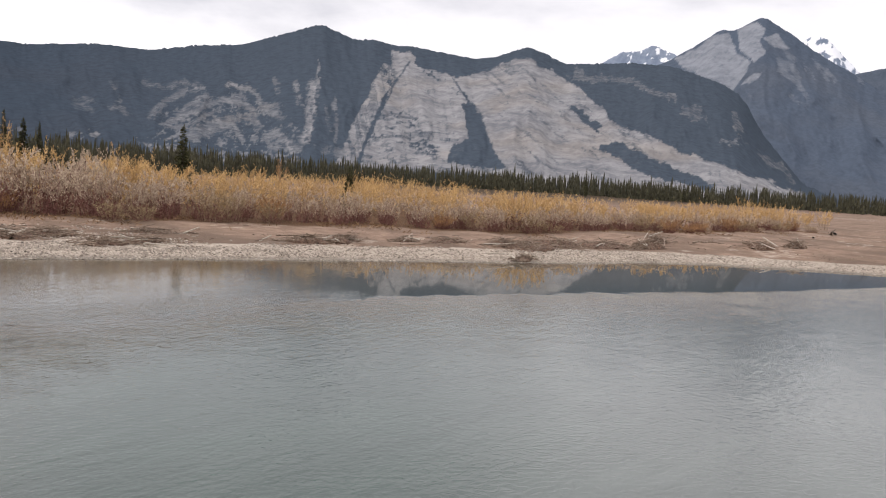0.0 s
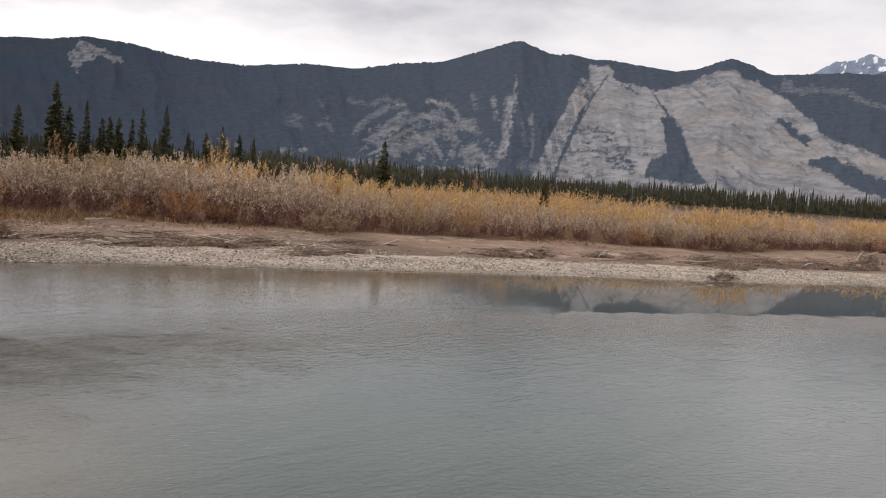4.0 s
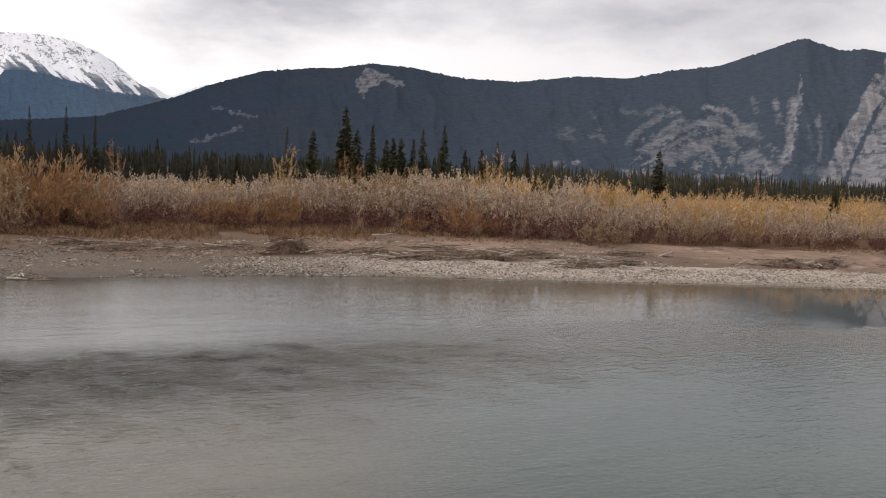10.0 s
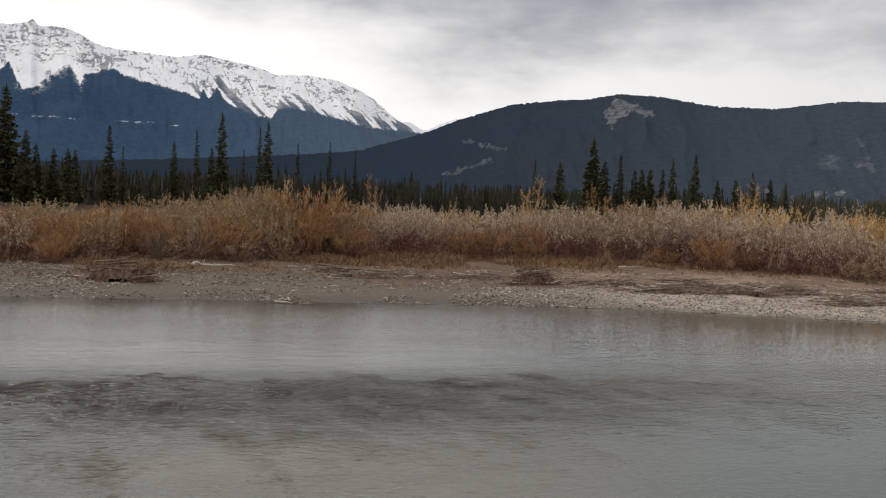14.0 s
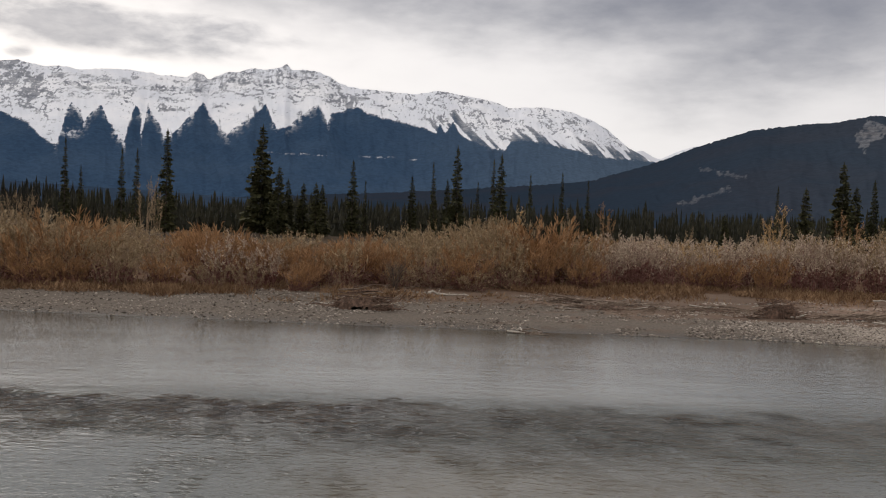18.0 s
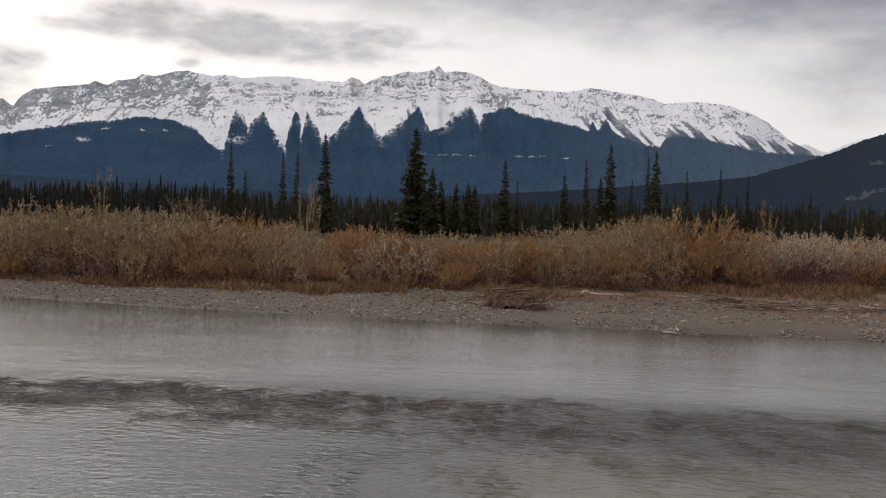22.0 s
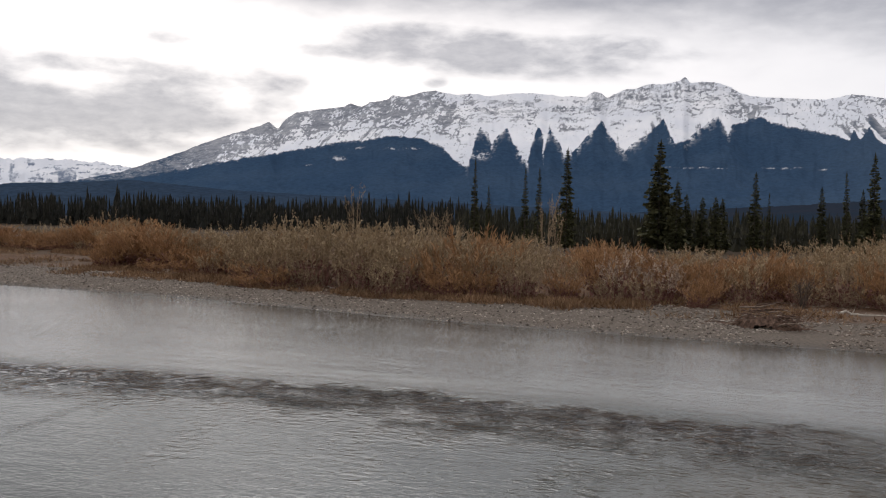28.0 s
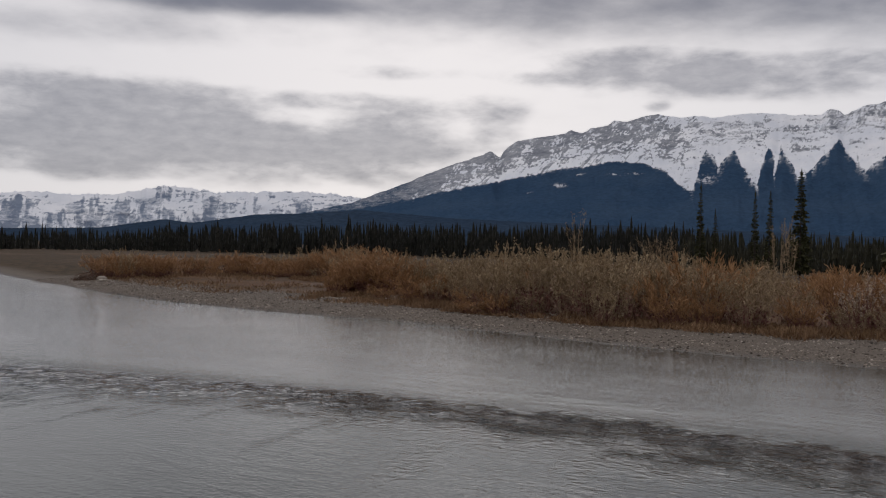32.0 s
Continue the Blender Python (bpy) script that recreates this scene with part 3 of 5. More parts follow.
def massif(name, label, ridge, crest, foot, material, seed, jag, relief, cover, cell=0.085, spur=2.2, soft_crest=0.25, fringe=0.03, haze_span=(4, 54)):
    """A range whose crest line, by bearing and height in degrees, runs at crest metres, and whose foot is nearer by."""
    bearings, heights = zip(*ridge)
    a = np.arange(bearings[0], bearings[-1], cell)
    top = sum(np.interp(a + o, bearings, heights) for o in (-soft_crest, 0, soft_crest)) / 3
    top = top + jag * (fbm(a * 3.1, a * 0, 5, seed, 0.65) - 0.5) * 2 
    low = math.degrees(math.atan2(-2 - EYE, foot))
    rows = int(max(heights) / cell * 0.95)
    v = np.linspace(0, 1, rows)[:, None]
    A = np.broadcast_to(a, (rows, len(a)))
    trees = fringe * (grain(a * 13, a * 0, seed + 40) - 0.4) * grain(a * 1.7, a * 0, seed + 41)
    E = low + (top[None, :] - low) * v + trees[None, :] * v ** 30
    bend = v * (1 - v) * 4
    near = fbm(A / spur + 1.1 * v + 0.5 * fbm(A * 0.7, v * 4, 3, seed + 6), v * 2.2 + A * 0.05, 5, seed + 3, 0.45, True)
    R = foot + (crest - foot) * (0.25 * v + 0.75 * v ** 1.3) - relief * (near - 0.5) * (0.25 + bend) * step(0, 0.08, v)
    R = R + relief * 0.16 * (fbm(A * 2.6, E * 2.6, 4, seed + 9) - 0.5) * np.minimum(1, 6 * v)
    rock, snow = cover(A, E, v, near)
    Z = EYE + R * np.tan(np.radians(E))
    behind = [(1.03, 0.9), (1.08, 0.6), (1.12, 0.0)]
    if crest > 4300:
        behind = [(1.01, 0.9), (1.025, 0.6), (1.04, 0.0)]
    R = np.concatenate([R] + [R[-1:] * k for k, _ in behind])
    Z = np.concatenate([Z] + [Z[-1:] * k - 2 for _, k in behind])
    A = np.broadcast_to(a, R.shape)
    pad = np.zeros((len(behind), len(a)))
    rock, snow = np.concatenate([rock, pad]), np.concatenate([snow, pad])
    X, Y = R * np.sin(np.radians(A)), R * np.cos(np.radians(A))
    me = mesh_of(name, np.stack([X, Y, Z], -1).reshape(-1, 3), grid_faces(*R.shape), [material], True, {"rock": rock, "snow": snow, "haze_share": step(*haze_span, A)})
    return tagged(new(name, me), label, "mountain", kind="structure")


def off_line(A, E, points):
    """Degrees away from a broken line on the slope, and how far along it, from 0 to 1."""
    best, along = np.full(A.shape, 1e9), np.zeros(A.shape)
    n = len(points) - 1
    for i, ((a0, e0), (a1, e1)) in enumerate(zip(points, points[1:])):
        t = np.clip(((A - a0) * (a1 - a0) + (E - e0) * (e1 - e0)) / ((a1 - a0) ** 2 + (e1 - e0) ** 2), 0, 1)
        d = np.hypot(A - a0 - t * (a1 - a0), E - e0 - t * (e1 - e0))
        along = np.where(d < best, (i + t) / n, along)
        best = np.minimum(best, d)
    return best, along


def patches(A, E, shapes, ragged, seed):
    """1 inside the shapes, 0 outside, with a torn edge."""
    total = np.zeros(A.shape)
    for k in range(5):
        w1 = fbm(A * 1.3, E * 1.3, 5, seed, 0.6) - 0.5 + 0.5 * (fbm(A * 6, E * 6, 3, seed + 100 + 7 * k) - 0.5)
        w2 = fbm(A * 1.3, E * 1.3, 5, seed + 6, 0.6) - 0.5 + 0.5 * (fbm(A * 6, E * 6, 3, seed + 106 + 7 * k) - 0.5)
        a, e = A + ragged * w1, E + ragged * 0.8 * w2
        one = np.zeros(A.shape)
        for sh in shapes:
            one = np.maximum(one, inside(a, e, sh))
        total += one / 5
    return total


def rank(n):
    """The field spread evenly from 0 to 1, so that a share of the slope can be told from it."""
    flat = np.asarray(n).ravel()
    out = np.empty(flat.size)
    out[np.argsort(flat)] = np.linspace(0, 1, flat.size)
    return out.reshape(np.shape(n))


def share(n, amount, soft=0.12):
    """1 on that share of the slope where the field is highest, with a soft edge."""
    return step(-soft, soft, n - (1 - amount) * (1 + 2 * soft) + soft)


def cliff_cover(A, E, v, near):
    fine = fbm(A * 6, E * 6, 5, 63, 0.7)
    mid = fbm(A * 1.6, E * 1.8, 5, 64, 0.6)
    wa, we = fbm(A * 1.1, E * 1.1, 4, 161) - 0.5, fbm(A * 1.1, E * 1.1, 4, 163) - 0.5
    face, slab = patches(A, E, FACE, 0.55, 51), patches(A, E, SLAB, 0.8, 53)
    side, pale = patches(A, E, SIDE_SLABS, 0.5, 55), patches(A, E, THIN_BANDS, 1.1, 57)
    gaps = patches(A, E, WOODED, 0.8, 59)
    # trees on the ledges of the face, and along seams that run down to the right on the slab
    level = rank(fbm(A * 1.5 + wa, E * 6.5 + 1.5 * we, 5, 65, 0.62))
    q = E + 0.62 * (A - 62)
    seams = rank(fbm(A * 0.9 + 2 * wa, q * 4.2 + 2 * we, 5, 67, 0.62))
    upright = rank(fbm((A + 0.25 * E) * 6.5, E * 0.8 + wa, 4, 69, 0.6))
    torn = rank(0.6 * fine + 0.4 * mid)
    low_face = 1 - step(3.4, 4.8, E + 0.45 * (A - 55))
    rock = face * (0.95 - 0.5 * share(level, 0.06 + 0.26 * low_face, 0.15) - 0.40 * share(torn, 0.14) - 0.22 * share(upright, 0.3))
    rock = np.maximum(rock, slab * (0.93 - 0.5 * share(seams, 0.17) - 0.5 * share(torn, 0.10) - 0.13 * share(upright, 0.3)))
    rock = np.maximum(rock, 0.85 * side * (1 - 0.45 * share(upright, 0.4)) * (1 - 0.7 * share(torn, 0.18)))
    rock = np.maximum(rock, (0.3 + 0.18 * step(22, 24, A) * (1 - step(60, 62, A))) * share(rank(0.5 * mid + 0.5 * fine), 0.8 * pale, 0.35) * step(0.1, 0.6, pale))
    # the fold's arched beds, and strips of rock hanging between it and the fault
    for wide, strong, points in FOLD + STRIPS:
        d, along = off_line(A + 0.5 * wa + 0.25 * (fine - 0.5), E + 0.5 * we + 0.25 * (mid - 0.5), points)
        body = 1 - step(0.1 * wide, 1.25 * wide, d + 1.5 * wide * (fine - 0.5))
        rock = np.maximum(rock, strong * body * (1 - 0.55 * share(torn, 0.25)) * (0.65 + 0.6 * mid))
    # thin cover over the whole of the fold
    within = (1 - step(3.2, 4.6, np.hypot((A - 45.3) * 0.85, E - 0.4) + 1.5 * wa))
    rock = np.maximum(rock, 0.42 * share(rank(0.5 * fine + 0.5 * mid), 0.5 * within, 0.35) * step(0.05, 0.5, within))
    foot = np.exp(-((E - 1.1) / 0.5) ** 2) * (1 - step(52, 53, A)) * step(33.5, 35, A)
    rock = np.maximum(rock, 0.5 * share(rank(mid), 0.26 * foot, 0.15) * step(0.2, 0.6, foot))
    wisp = np.exp(-((E - 3.1) / 1.3) ** 2 - ((A - 39) / 2.8) ** 2)
    slanted = rank(fbm((A - 0.9 * E) * 0.9, (E + 0.5 * A) * 1.7, 5, 73, 0.6))
    rock = np.maximum(rock, 0.36 * share(slanted, 0.26 * wisp, 0.22) * step(0.1, 0.6, wisp))
    fault, along = off_line(A + 0.35 * wa, E, FAULT)
    rock = rock * (1 - 0.8 * np.exp(-((fault + 0.16 * (fine - 0.5)) / 0.06) ** 2) * step(0.0, 0.15, along))
    rock = rock * (1 - 0.9 * step(0.1, 0.8, gaps + 0.9 * (fine - 0.5)) * step(0.05, 0.3, gaps))
    scrub = patches(A, E, SCRUB, 0.9, 61)
    rock = rock * (1 - 0.85 * share(torn, 0.36 * scrub, 0.25) * step(0.05, 0.4, scrub))
    return np.clip(rock + 0.2 * (fine - 0.5) * step(0.05, 0.4, rock), 0, 1), np.zeros(A.shape)


def slab_cover(shapes, ragged):
    def cover(A, E, v, near):
        fine = fbm(A * 6, E * 6, 4, 81, 0.65)
        rock = patches(A, E, shapes, ragged, 83)
        seam = (E - 0.75 * (A - 73)) * 1.6 + 0.8 * fbm(A, E, 3, 85)
        rock = rock * (0.9 - 0.2 * np.exp(-((seam - np.round(seam)) / 0.12) ** 2) - 0.2 * step(0.5, 0.66, fine))
        loose = 0.4 * step(0.52, 0.7, fbm((A + 0.8 * E) * 1.5, E * 0.7, 5, 87, 0.6)) * step(4.2, 6.5, E)
        return np.clip(np.maximum(rock, loose) + 0.3 * (fine - 0.5) * (rock > 0.05), 0, 1), np.zeros(A.shape)
    return cover


FAULT = [(55.6, 6.9), (55.2, 6.2), (54.35, 4.5), (53.5, 2.4), (52.9, 0.6)]
FACE = [[(54.4, 7.15), (55.6, 7.25), (56.0, 6.5), (56.8, 6.2), (58.1, 5.9), (58.9, 4.7), (58.9, 3.4), (59.3, 2.6), (61.2, 0.4), (52.9, 0.3), (53.5, 2.2), (54.3, 4.4), (54.9, 5.9), (54.5, 6.4)]]
SLAB = [[(58.2, 5.9), (60.0, 6.35), (61.5, 7.2), (62.7, 7.25), (64.3, 6.3), (65.8, 5.4), (67.2, 4.3), (68.7, 3.6), (70.6, 2.8), (73.2, 2.0), (78.3, 0.6), (78.5, 0.0), (61, 0.0), (60.5, 2.4), (59.6, 4.4)]]
SIDE_SLABS = [[(54.0, 6.4), (54.6, 6.3), (54.9, 5.7), (54.1, 4.3), (53.3, 2.4), (52.8, 0.4), (51.4, 0.4), (51.9, 1.5), (53.1, 4.3)]]
# beds and strips of bare rock: half width, how bare, and the line that they follow
FOLD = [
    (0.3, 0.5, [(41.12, 2.39), (41.58, 3.07), (42.21, 3.6), (43.01, 4.03), (43.72, 4.23)]),
    (0.23, 0.38, [(42.11, 4.21), (42.81, 4.51), (43.71, 4.49)]),
    (0.26, 0.5, [(42.79, 2.71), (43.38, 3.27), (44.08, 3.79)]),
    (0.23, 0.52, [(42.71, 2.38), (43.89, 3.13), (45.01, 3.58), (45.67, 3.58), (46.78, 3.11)]),
    (0.16, 0.5, [(42.91, 1.76), (43.76, 2.5), (44.44, 2.73)]),
    (0.49, 0.5, [(43.49, 1.43), (44.61, 2.02), (45.51, 2.39)]),
    (0.2, 0.6, [(45.4, 2.58), (45.83, 2.08), (46.16, 1.54)]),
    (0.2, 0.55, [(45.19, 4.47), (46.28, 4.39), (46.79, 4.09), (47.14, 3.58)]),
    (0.33, 0.5, [(47.25, 3.46), (47.74, 3.48), (48.23, 2.89)]),
    (0.13, 0.65, [(41.96, 1.01), (42.5, 1.31), (42.85, 1.66)])]
STRIPS = [
    (0.33, 0.48, [(47.53, 1.58), (48.22, 2.0), (48.65, 1.4)]),
    (0.16, 0.75, [(48.58, 1.47), (48.88, 0.96)]),
    (0.26, 0.5, [(48.99, 1.13), (49.44, 1.18)]),
    (0.26, 0.42, [(47.86, 5.08), (48.09, 4.15)]),
    (0.26, 0.55, [(49.01, 4.83), (49.4, 3.82)]),
    (0.39, 0.72, [(50.11, 4.85), (49.97, 3.49), (49.94, 2.51), (49.64, 1.68)]),
    (0.1, 0.95, [(50.21, 4.76), (50.11, 3.4), (50.08, 2.29)]),
    (0.16, 0.3, [(50.88, 3.85), (51.3, 2.35)]),
    (0.2, 0.42, [(51.35, 3.97), (51.69, 2.76), (51.5, 1.71)]),
    (0.39, 0.42, [(50.93, 1.23), (51.67, 1.17)]),
    (0.2, 0.3, [(40.59, 4.17), (41.69, 4.03), (42.24, 4.22)]),
    (0.1, 0.6, [(50.21, 6.23), (50.36, 4.95)])]
THIN_BANDS = [[(25.2, 5.25), (25.9, 5.85), (28.1, 5.6), (28.0, 5.2), (26.5, 5.2), (25.8, 4.4)], [(15.6, 1.35), (18.8, 2.35), (18.9, 2.05), (16.6, 1.3)], [(17.0, 3.5), (19.6, 3.2), (19.7, 2.95), (17.2, 3.2)],
              [(64.86, 6.81), (67.79, 6.52), (71.04, 5.53), (71.09, 4.96), (67.83, 6.01), (64.91, 6.24)],
              [(71.4, 5.04), (72.64, 5.04), (72.72, 4.16), (71.94, 4.21)],
              [(73.88, 4.94), (74.5, 4.81), (74.85, 3.57), (74.29, 3.8)],
              [(73.45, 3.5), (74.62, 3.47), (75.11, 3.12), (73.73, 3.13)],
              [(75.43, 2.91), (76.36, 2.56), (77.52, 1.84), (77.56, 0.75), (76.9, 1.49)],
              [(79.15, 1.94), (80.1, 1.63), (81.03, 0.68), (79.32, 0.72)],
              [(79.39, 3.13), (80.83, 2.96), (81.16, 2.37), (80.01, 2.61)]]
WOODED = [[(58.75, 4.6), (59.35, 4.3), (60.0, 3.3), (61.4, 0.8), (58.1, 0.9), (58.3, 2.1), (59.2, 2.5), (58.9, 3.3)],
          [(66.8, 2.6), (68.1, 2.8), (70.6, 1.7), (73.4, 0.7), (73.2, 0.3), (69.0, 1.2)], [(65.0, 4.8), (66.9, 3.6), (66.7, 3.35), (64.9, 4.45)]]
SCRUB = [[(55.4, 2.6), (56.2, 2.5), (57.8, 1.5), (57.0, 1.2), (55.7, 2.0)], [(54.5, 3.9), (56.9, 3.2), (56.8, 2.8), (54.9, 3.3)], [(53.9, 6.0), (54.8, 5.9), (55.0, 5.3), (54.1, 5.0)], [(56.2, 6.3), (58.6, 5.3), (58.4, 5.0), (56.4, 5.9)]]
CLIFF_RIDGE = [(-26, -0.2), (-12, 0.7), (0, 1.5), (7.06, 2.1), (10.94, 2.5), (14.7, 3.68), (16.9, 4.6), (19.9, 5.57), (22.9, 5.92), (24.2, 5.97), (26.1, 6.34), (28.7, 6.17),
               (31.1, 5.74), (34.7, 5.64), (38, 6.06), (40.9, 6.0), (43.4, 6.51), (45.9, 6.79), (48.3, 7.63), (50.26, 8.3), (52.4, 7.58), (53.3, 7.74), (54.6, 7.46),
               (55.6, 7.51), (59.3, 7.03), (60.6, 7.27), (62.3, 7.92), (63.3, 7.59), (64.5, 7.05), (68.4, 7.3), (70.6, 7.21), (73.5, 6.32), (74.6, 5.6), (75.8, 3.7), (78.1, 1.1), (80, 0.3)]
PEAK_RIDGE = [(64, 5.2), (68.5, 6.8), (70.26, 7.45), (71.6, 8.28), (73.04, 9.3), (73.8, 9.26), (75.25, 10.1), (76.8, 9.17), (78.05, 8.29), (80.2, 7.1), (82, 6.0), (87, 4), (96, 2)]
PEAK_SLABS = [[(71.9, 8.29), (72.76, 9.08), (73.51, 9.16), (74.07, 8.05), (74.78, 7.55), (74.62, 6.99), (73.95, 5.97), (72.82, 6.61), (71.39, 7.02), (70.62, 7.59)],
              [(73.86, 9.42), (74.97, 9.74), (75.45, 9.45), (75.22, 8.69), (75.57, 8.09), (75.02, 7.56), (74.21, 8.21)],
              [(75.34, 8.96), (76.07, 9.16), (76.76, 8.33), (75.99, 8.4)],
              [(74.31, 6.3), (75.01, 7.0), (75.51, 7.08), (75.02, 6.51)]]
SNOW_RIDGE = [(-47, 1.0), (-44, 1.45), (-42.06, 1.72), (-39.1, 2.4), (-37.7, 2.95), (-36.2, 3.5), (-33.9, 4.5), (-32.6, 4.92), (-31.4, 5.35), (-30.95, 5.6), (-30.4, 5.2), (-30.0, 5.75), (-29.4, 6.15), (-28.4, 6.34),
              (-26.6, 6.62), (-26.25, 6.85), (-25.6, 6.65), (-25.1, 6.92), (-24.1, 7.1), (-23.8, 7.36), (-23.1, 7.28), (-22.1, 7.58), (-21.3, 7.68), (-20.1, 7.5), (-19.2, 7.6), (-18.2, 7.48)]
SNOW_RIDGE += [(-16.2, 7.68), (-14.9, 7.62), (-14, 7.5), (-12.5, 7.5), (-12.0, 7.82), (-11.6, 7.68), (-11.3, 7.42), (-10.2, 7.96), (-9.7, 7.93), (-9, 8.2), (-8.1, 8.16), (-7.3, 8.36), (-6.95, 8.6), (-6.65, 8.22), (-6, 8.32), (-5.1, 8.24),
               (-4.5, 8.0), (-3.9, 7.68), (-3.3, 7.45), (-2, 7.38), (-0.1, 7.24), (0.54, 7.2), (1.83, 7.46), (3.13, 7.29), (4.45, 7.09), (5.1, 6.96), (6.1, 6.6), (8.09, 6.7), (9.75, 6.44), (10.4, 6.2), (11.1, 5.9),
               (11.8, 5.5), (12.45, 4.97), (13.1, 4.44), (14.1, 3.9), (18, 2.0)]
# the upper edge of the woods: the long shoulder, the spurs with snow gullies between them, the fluted end
WOOD_LINE = [(-60, 1.6), (-40, 1.9), (-37.7, 2.3), (-34.55, 2.95), (-31.6, 3.6), (-30, 3.94), (-28, 4.3), (-26, 4.67), (-24, 4.98), (-22.4, 5.0), (-21.2, 4.6), (-20.4, 4.05), (-19.6, 3.4), (-19.3, 3.3), (-19.0, 4.4),
             (-18.85, 5.2), (-18.6, 5.65), (-18.1, 5.25), (-17.9, 4.7), (-17.5, 5.25), (-17.1, 5.7), (-16.65, 4.75), (-16.1, 3.9), (-15.75, 3.6), (-15.6, 4.6), (-15.3, 5.7), (-14.95, 5.3), (-14.85, 3.9)]
WOOD_LINE += [(-14.75, 5.1), (-14.5, 5.6), (-13.95, 4.85), (-13.7, 4.1), (-13.25, 4.2), (-12.3, 5.25), (-11.55, 6.15), (-10.75, 4.95), (-10.25, 4.4), (-8.9, 5.45), (-8.1, 6.25), (-7.7, 5.3), (-7.4, 4.85), (-6.8, 5.05),
              (-5.9, 5.75), (-5.05, 6.4), (-4.65, 5.75), (-4.5, 5.35), (-4.3, 5.9), (-3.3, 6.2), (-2.7, 6.25), (-1.9, 5.95), (-0.7, 5.6), (1.24, 5.25), (1.9, 5.03), (2.1, 5.6), (2.4, 5.0), (2.86, 5.7), (3.4, 4.9),
              (4.54, 4.36), (5.86, 4.15), (6.2, 4.72), (7.16, 4.78), (8.5, 4.57), (9.8, 4.33), (10.8, 4.03), (12.2, 3.85), (14.6, 3.67), (20, 3.0)]
CLEARINGS = [(-7.7, 3.5, 0.4, 0.04), (-6.2, 3.5, 0.8, 0.05), (-4.9, 3.47, 0.5, 0.04), (-1.6, 3.5, 0.9, 0.05), (0.7, 3.4, 0.35, 0.05), (-25.8, 4.25, 0.5, 0.05), (-23.7, 4.26, 0.6, 0.05),
             (-22.5, 4.36, 0.5, 0.06), (-26.9, 3.6, 0.45, 0.12), (-28.6, 3.15, 0.25, 0.04), (-18.6, 4.0, 0.7, 0.25)]


def band(lo, hi, soft, v):
    return step(lo - soft, lo + soft, v) * (1 - step(hi - soft, hi + soft, v))


def snow_cover(A, E, v, near):
    fine = fbm(A * 8, E * 8, 5, 73, 0.7)
    mid = fbm(A * 1.8, E * 2.4, 5, 74, 0.6)
    wa, we = fbm(A * 1.3, E * 1.6, 5, 171, 0.6) - 0.5, fbm(A * 1.3, E * 1.6, 5, 173, 0.6) - 0.5
    line = np.interp(A + 0.24 * wa, *zip(*WOOD_LINE)) + 0.3 * we + 0.16 * (fbm(A * 10, E * 4, 3, 72, 0.6) - 0.5)
    up = E - line
    down = np.interp(A, *zip(*SNOW_RIDGE)) - E
    # thin broken beds, and gullies that run down the faces
    dip = np.where(A < -20, -0.13 * (A + 20), np.where(A > -3, 0.10 * (A + 3), 0.0))
    beds = rank(fbm(A * 0.8 + 1.2 * wa, (E + dip) * 4.0 + 2.6 * we + 2.0 * fbm(A * 0.4, E * 0.4, 3, 77), 4, 78, 0.6, True) + 0.3 * (fine - 0.5))
    slant = np.where(A > 0, 0.5 + 0.05 * A, np.where(A < -20, -0.7, 0.1))
    gully = fbm((A + slant * E) * 2.3 + 2.0 * wa, E * 0.9 + 1.5 * we, 5, 79, 0.6, True)
    g = np.gradient(gully, axis=1)
    lee = rank(g / g.std() + 0.9 * (fine - 0.5) + 1.2 * (mid - 0.5))
    torn = rank(0.5 * fine + 0.5 * mid)
    chute = rank(fbm((A + slant * E) * 2.6 + 1.6 * wa, E * 0.8 + 1.2 * we, 4, 82, 0.6, True) + 0.35 * (fine - 0.5))
    both = rank(np.maximum(beds, np.maximum(0.98 * chute, 0.92 * lee)) + 0.12 * torn)
    # how much rock shows: the shoulder's cliff, the middle's ledges, the summit block, the buttress, the fluted face
    shoulder = (1 - step(-22.5, -19, A + 2.0 * wa)) * step(0.35, 1.4, up + 1.6 * we + 0.15 * np.clip(-29 - A, 0, 8))
    middle = band(-21, -11, 0.8, A) * band(0.2, 1.4, 0.3, down + 0.9 * we)
    block = band(-12.3, -5.2, 0.4, A) * (1 - step(0.7, 1.3, down + 1.2 * we))
    butt = band(-4.9, -2.2, 0.3, A - 0.5 * (E - 7)) * band(0.25, 1.4, 0.3, down)
    faces = step(-3.2, -1.5, A) * (1 - step(10, 13, A)) * step(0.1, 0.7, up + 0.6 * we)
    rim = 1 - step(0.05, 0.35, down)
    base = 0.12 + 0.12 * (1 - step(-21, -18, A)) + 0.03 * step(-2, 2, A)
    open_rock = np.clip(base + 0.46 * shoulder + 0.08 * middle + 0.38 * block + 0.50 * butt + 0.16 * faces + 0.12 * rim + 0.7 * (1 - step(-37.5, -32.5, A + 3 * wa)), 0, 0.97)
    ledgy = np.clip(0.10 + 0.40 * middle + 0.28 * block + 0.10 * shoulder + 0.05 * faces, 0, 1)
    bare = np.maximum(share(both, open_rock, 0.22), 0.8 * share(beds, ledgy, 0.2))
    bare = bare * (0.72 + 0.22 * torn)
    # long thin rock steps between the snow shelves
    steps = rank(fbm(A * 0.55 + 0.9 * wa, (E + dip) * 7.5 + 3.6 * we + 2.4 * mid, 3, 84, 0.55, True))
    where = (0.10 + 0.24 * band(0.1, 2.0, 0.35, down + 1.2 * we) + 0.14 * block) * step(0.15, 0.8, up + 0.8 * we) * (1 - 0.65 * step(-3, 0, A))
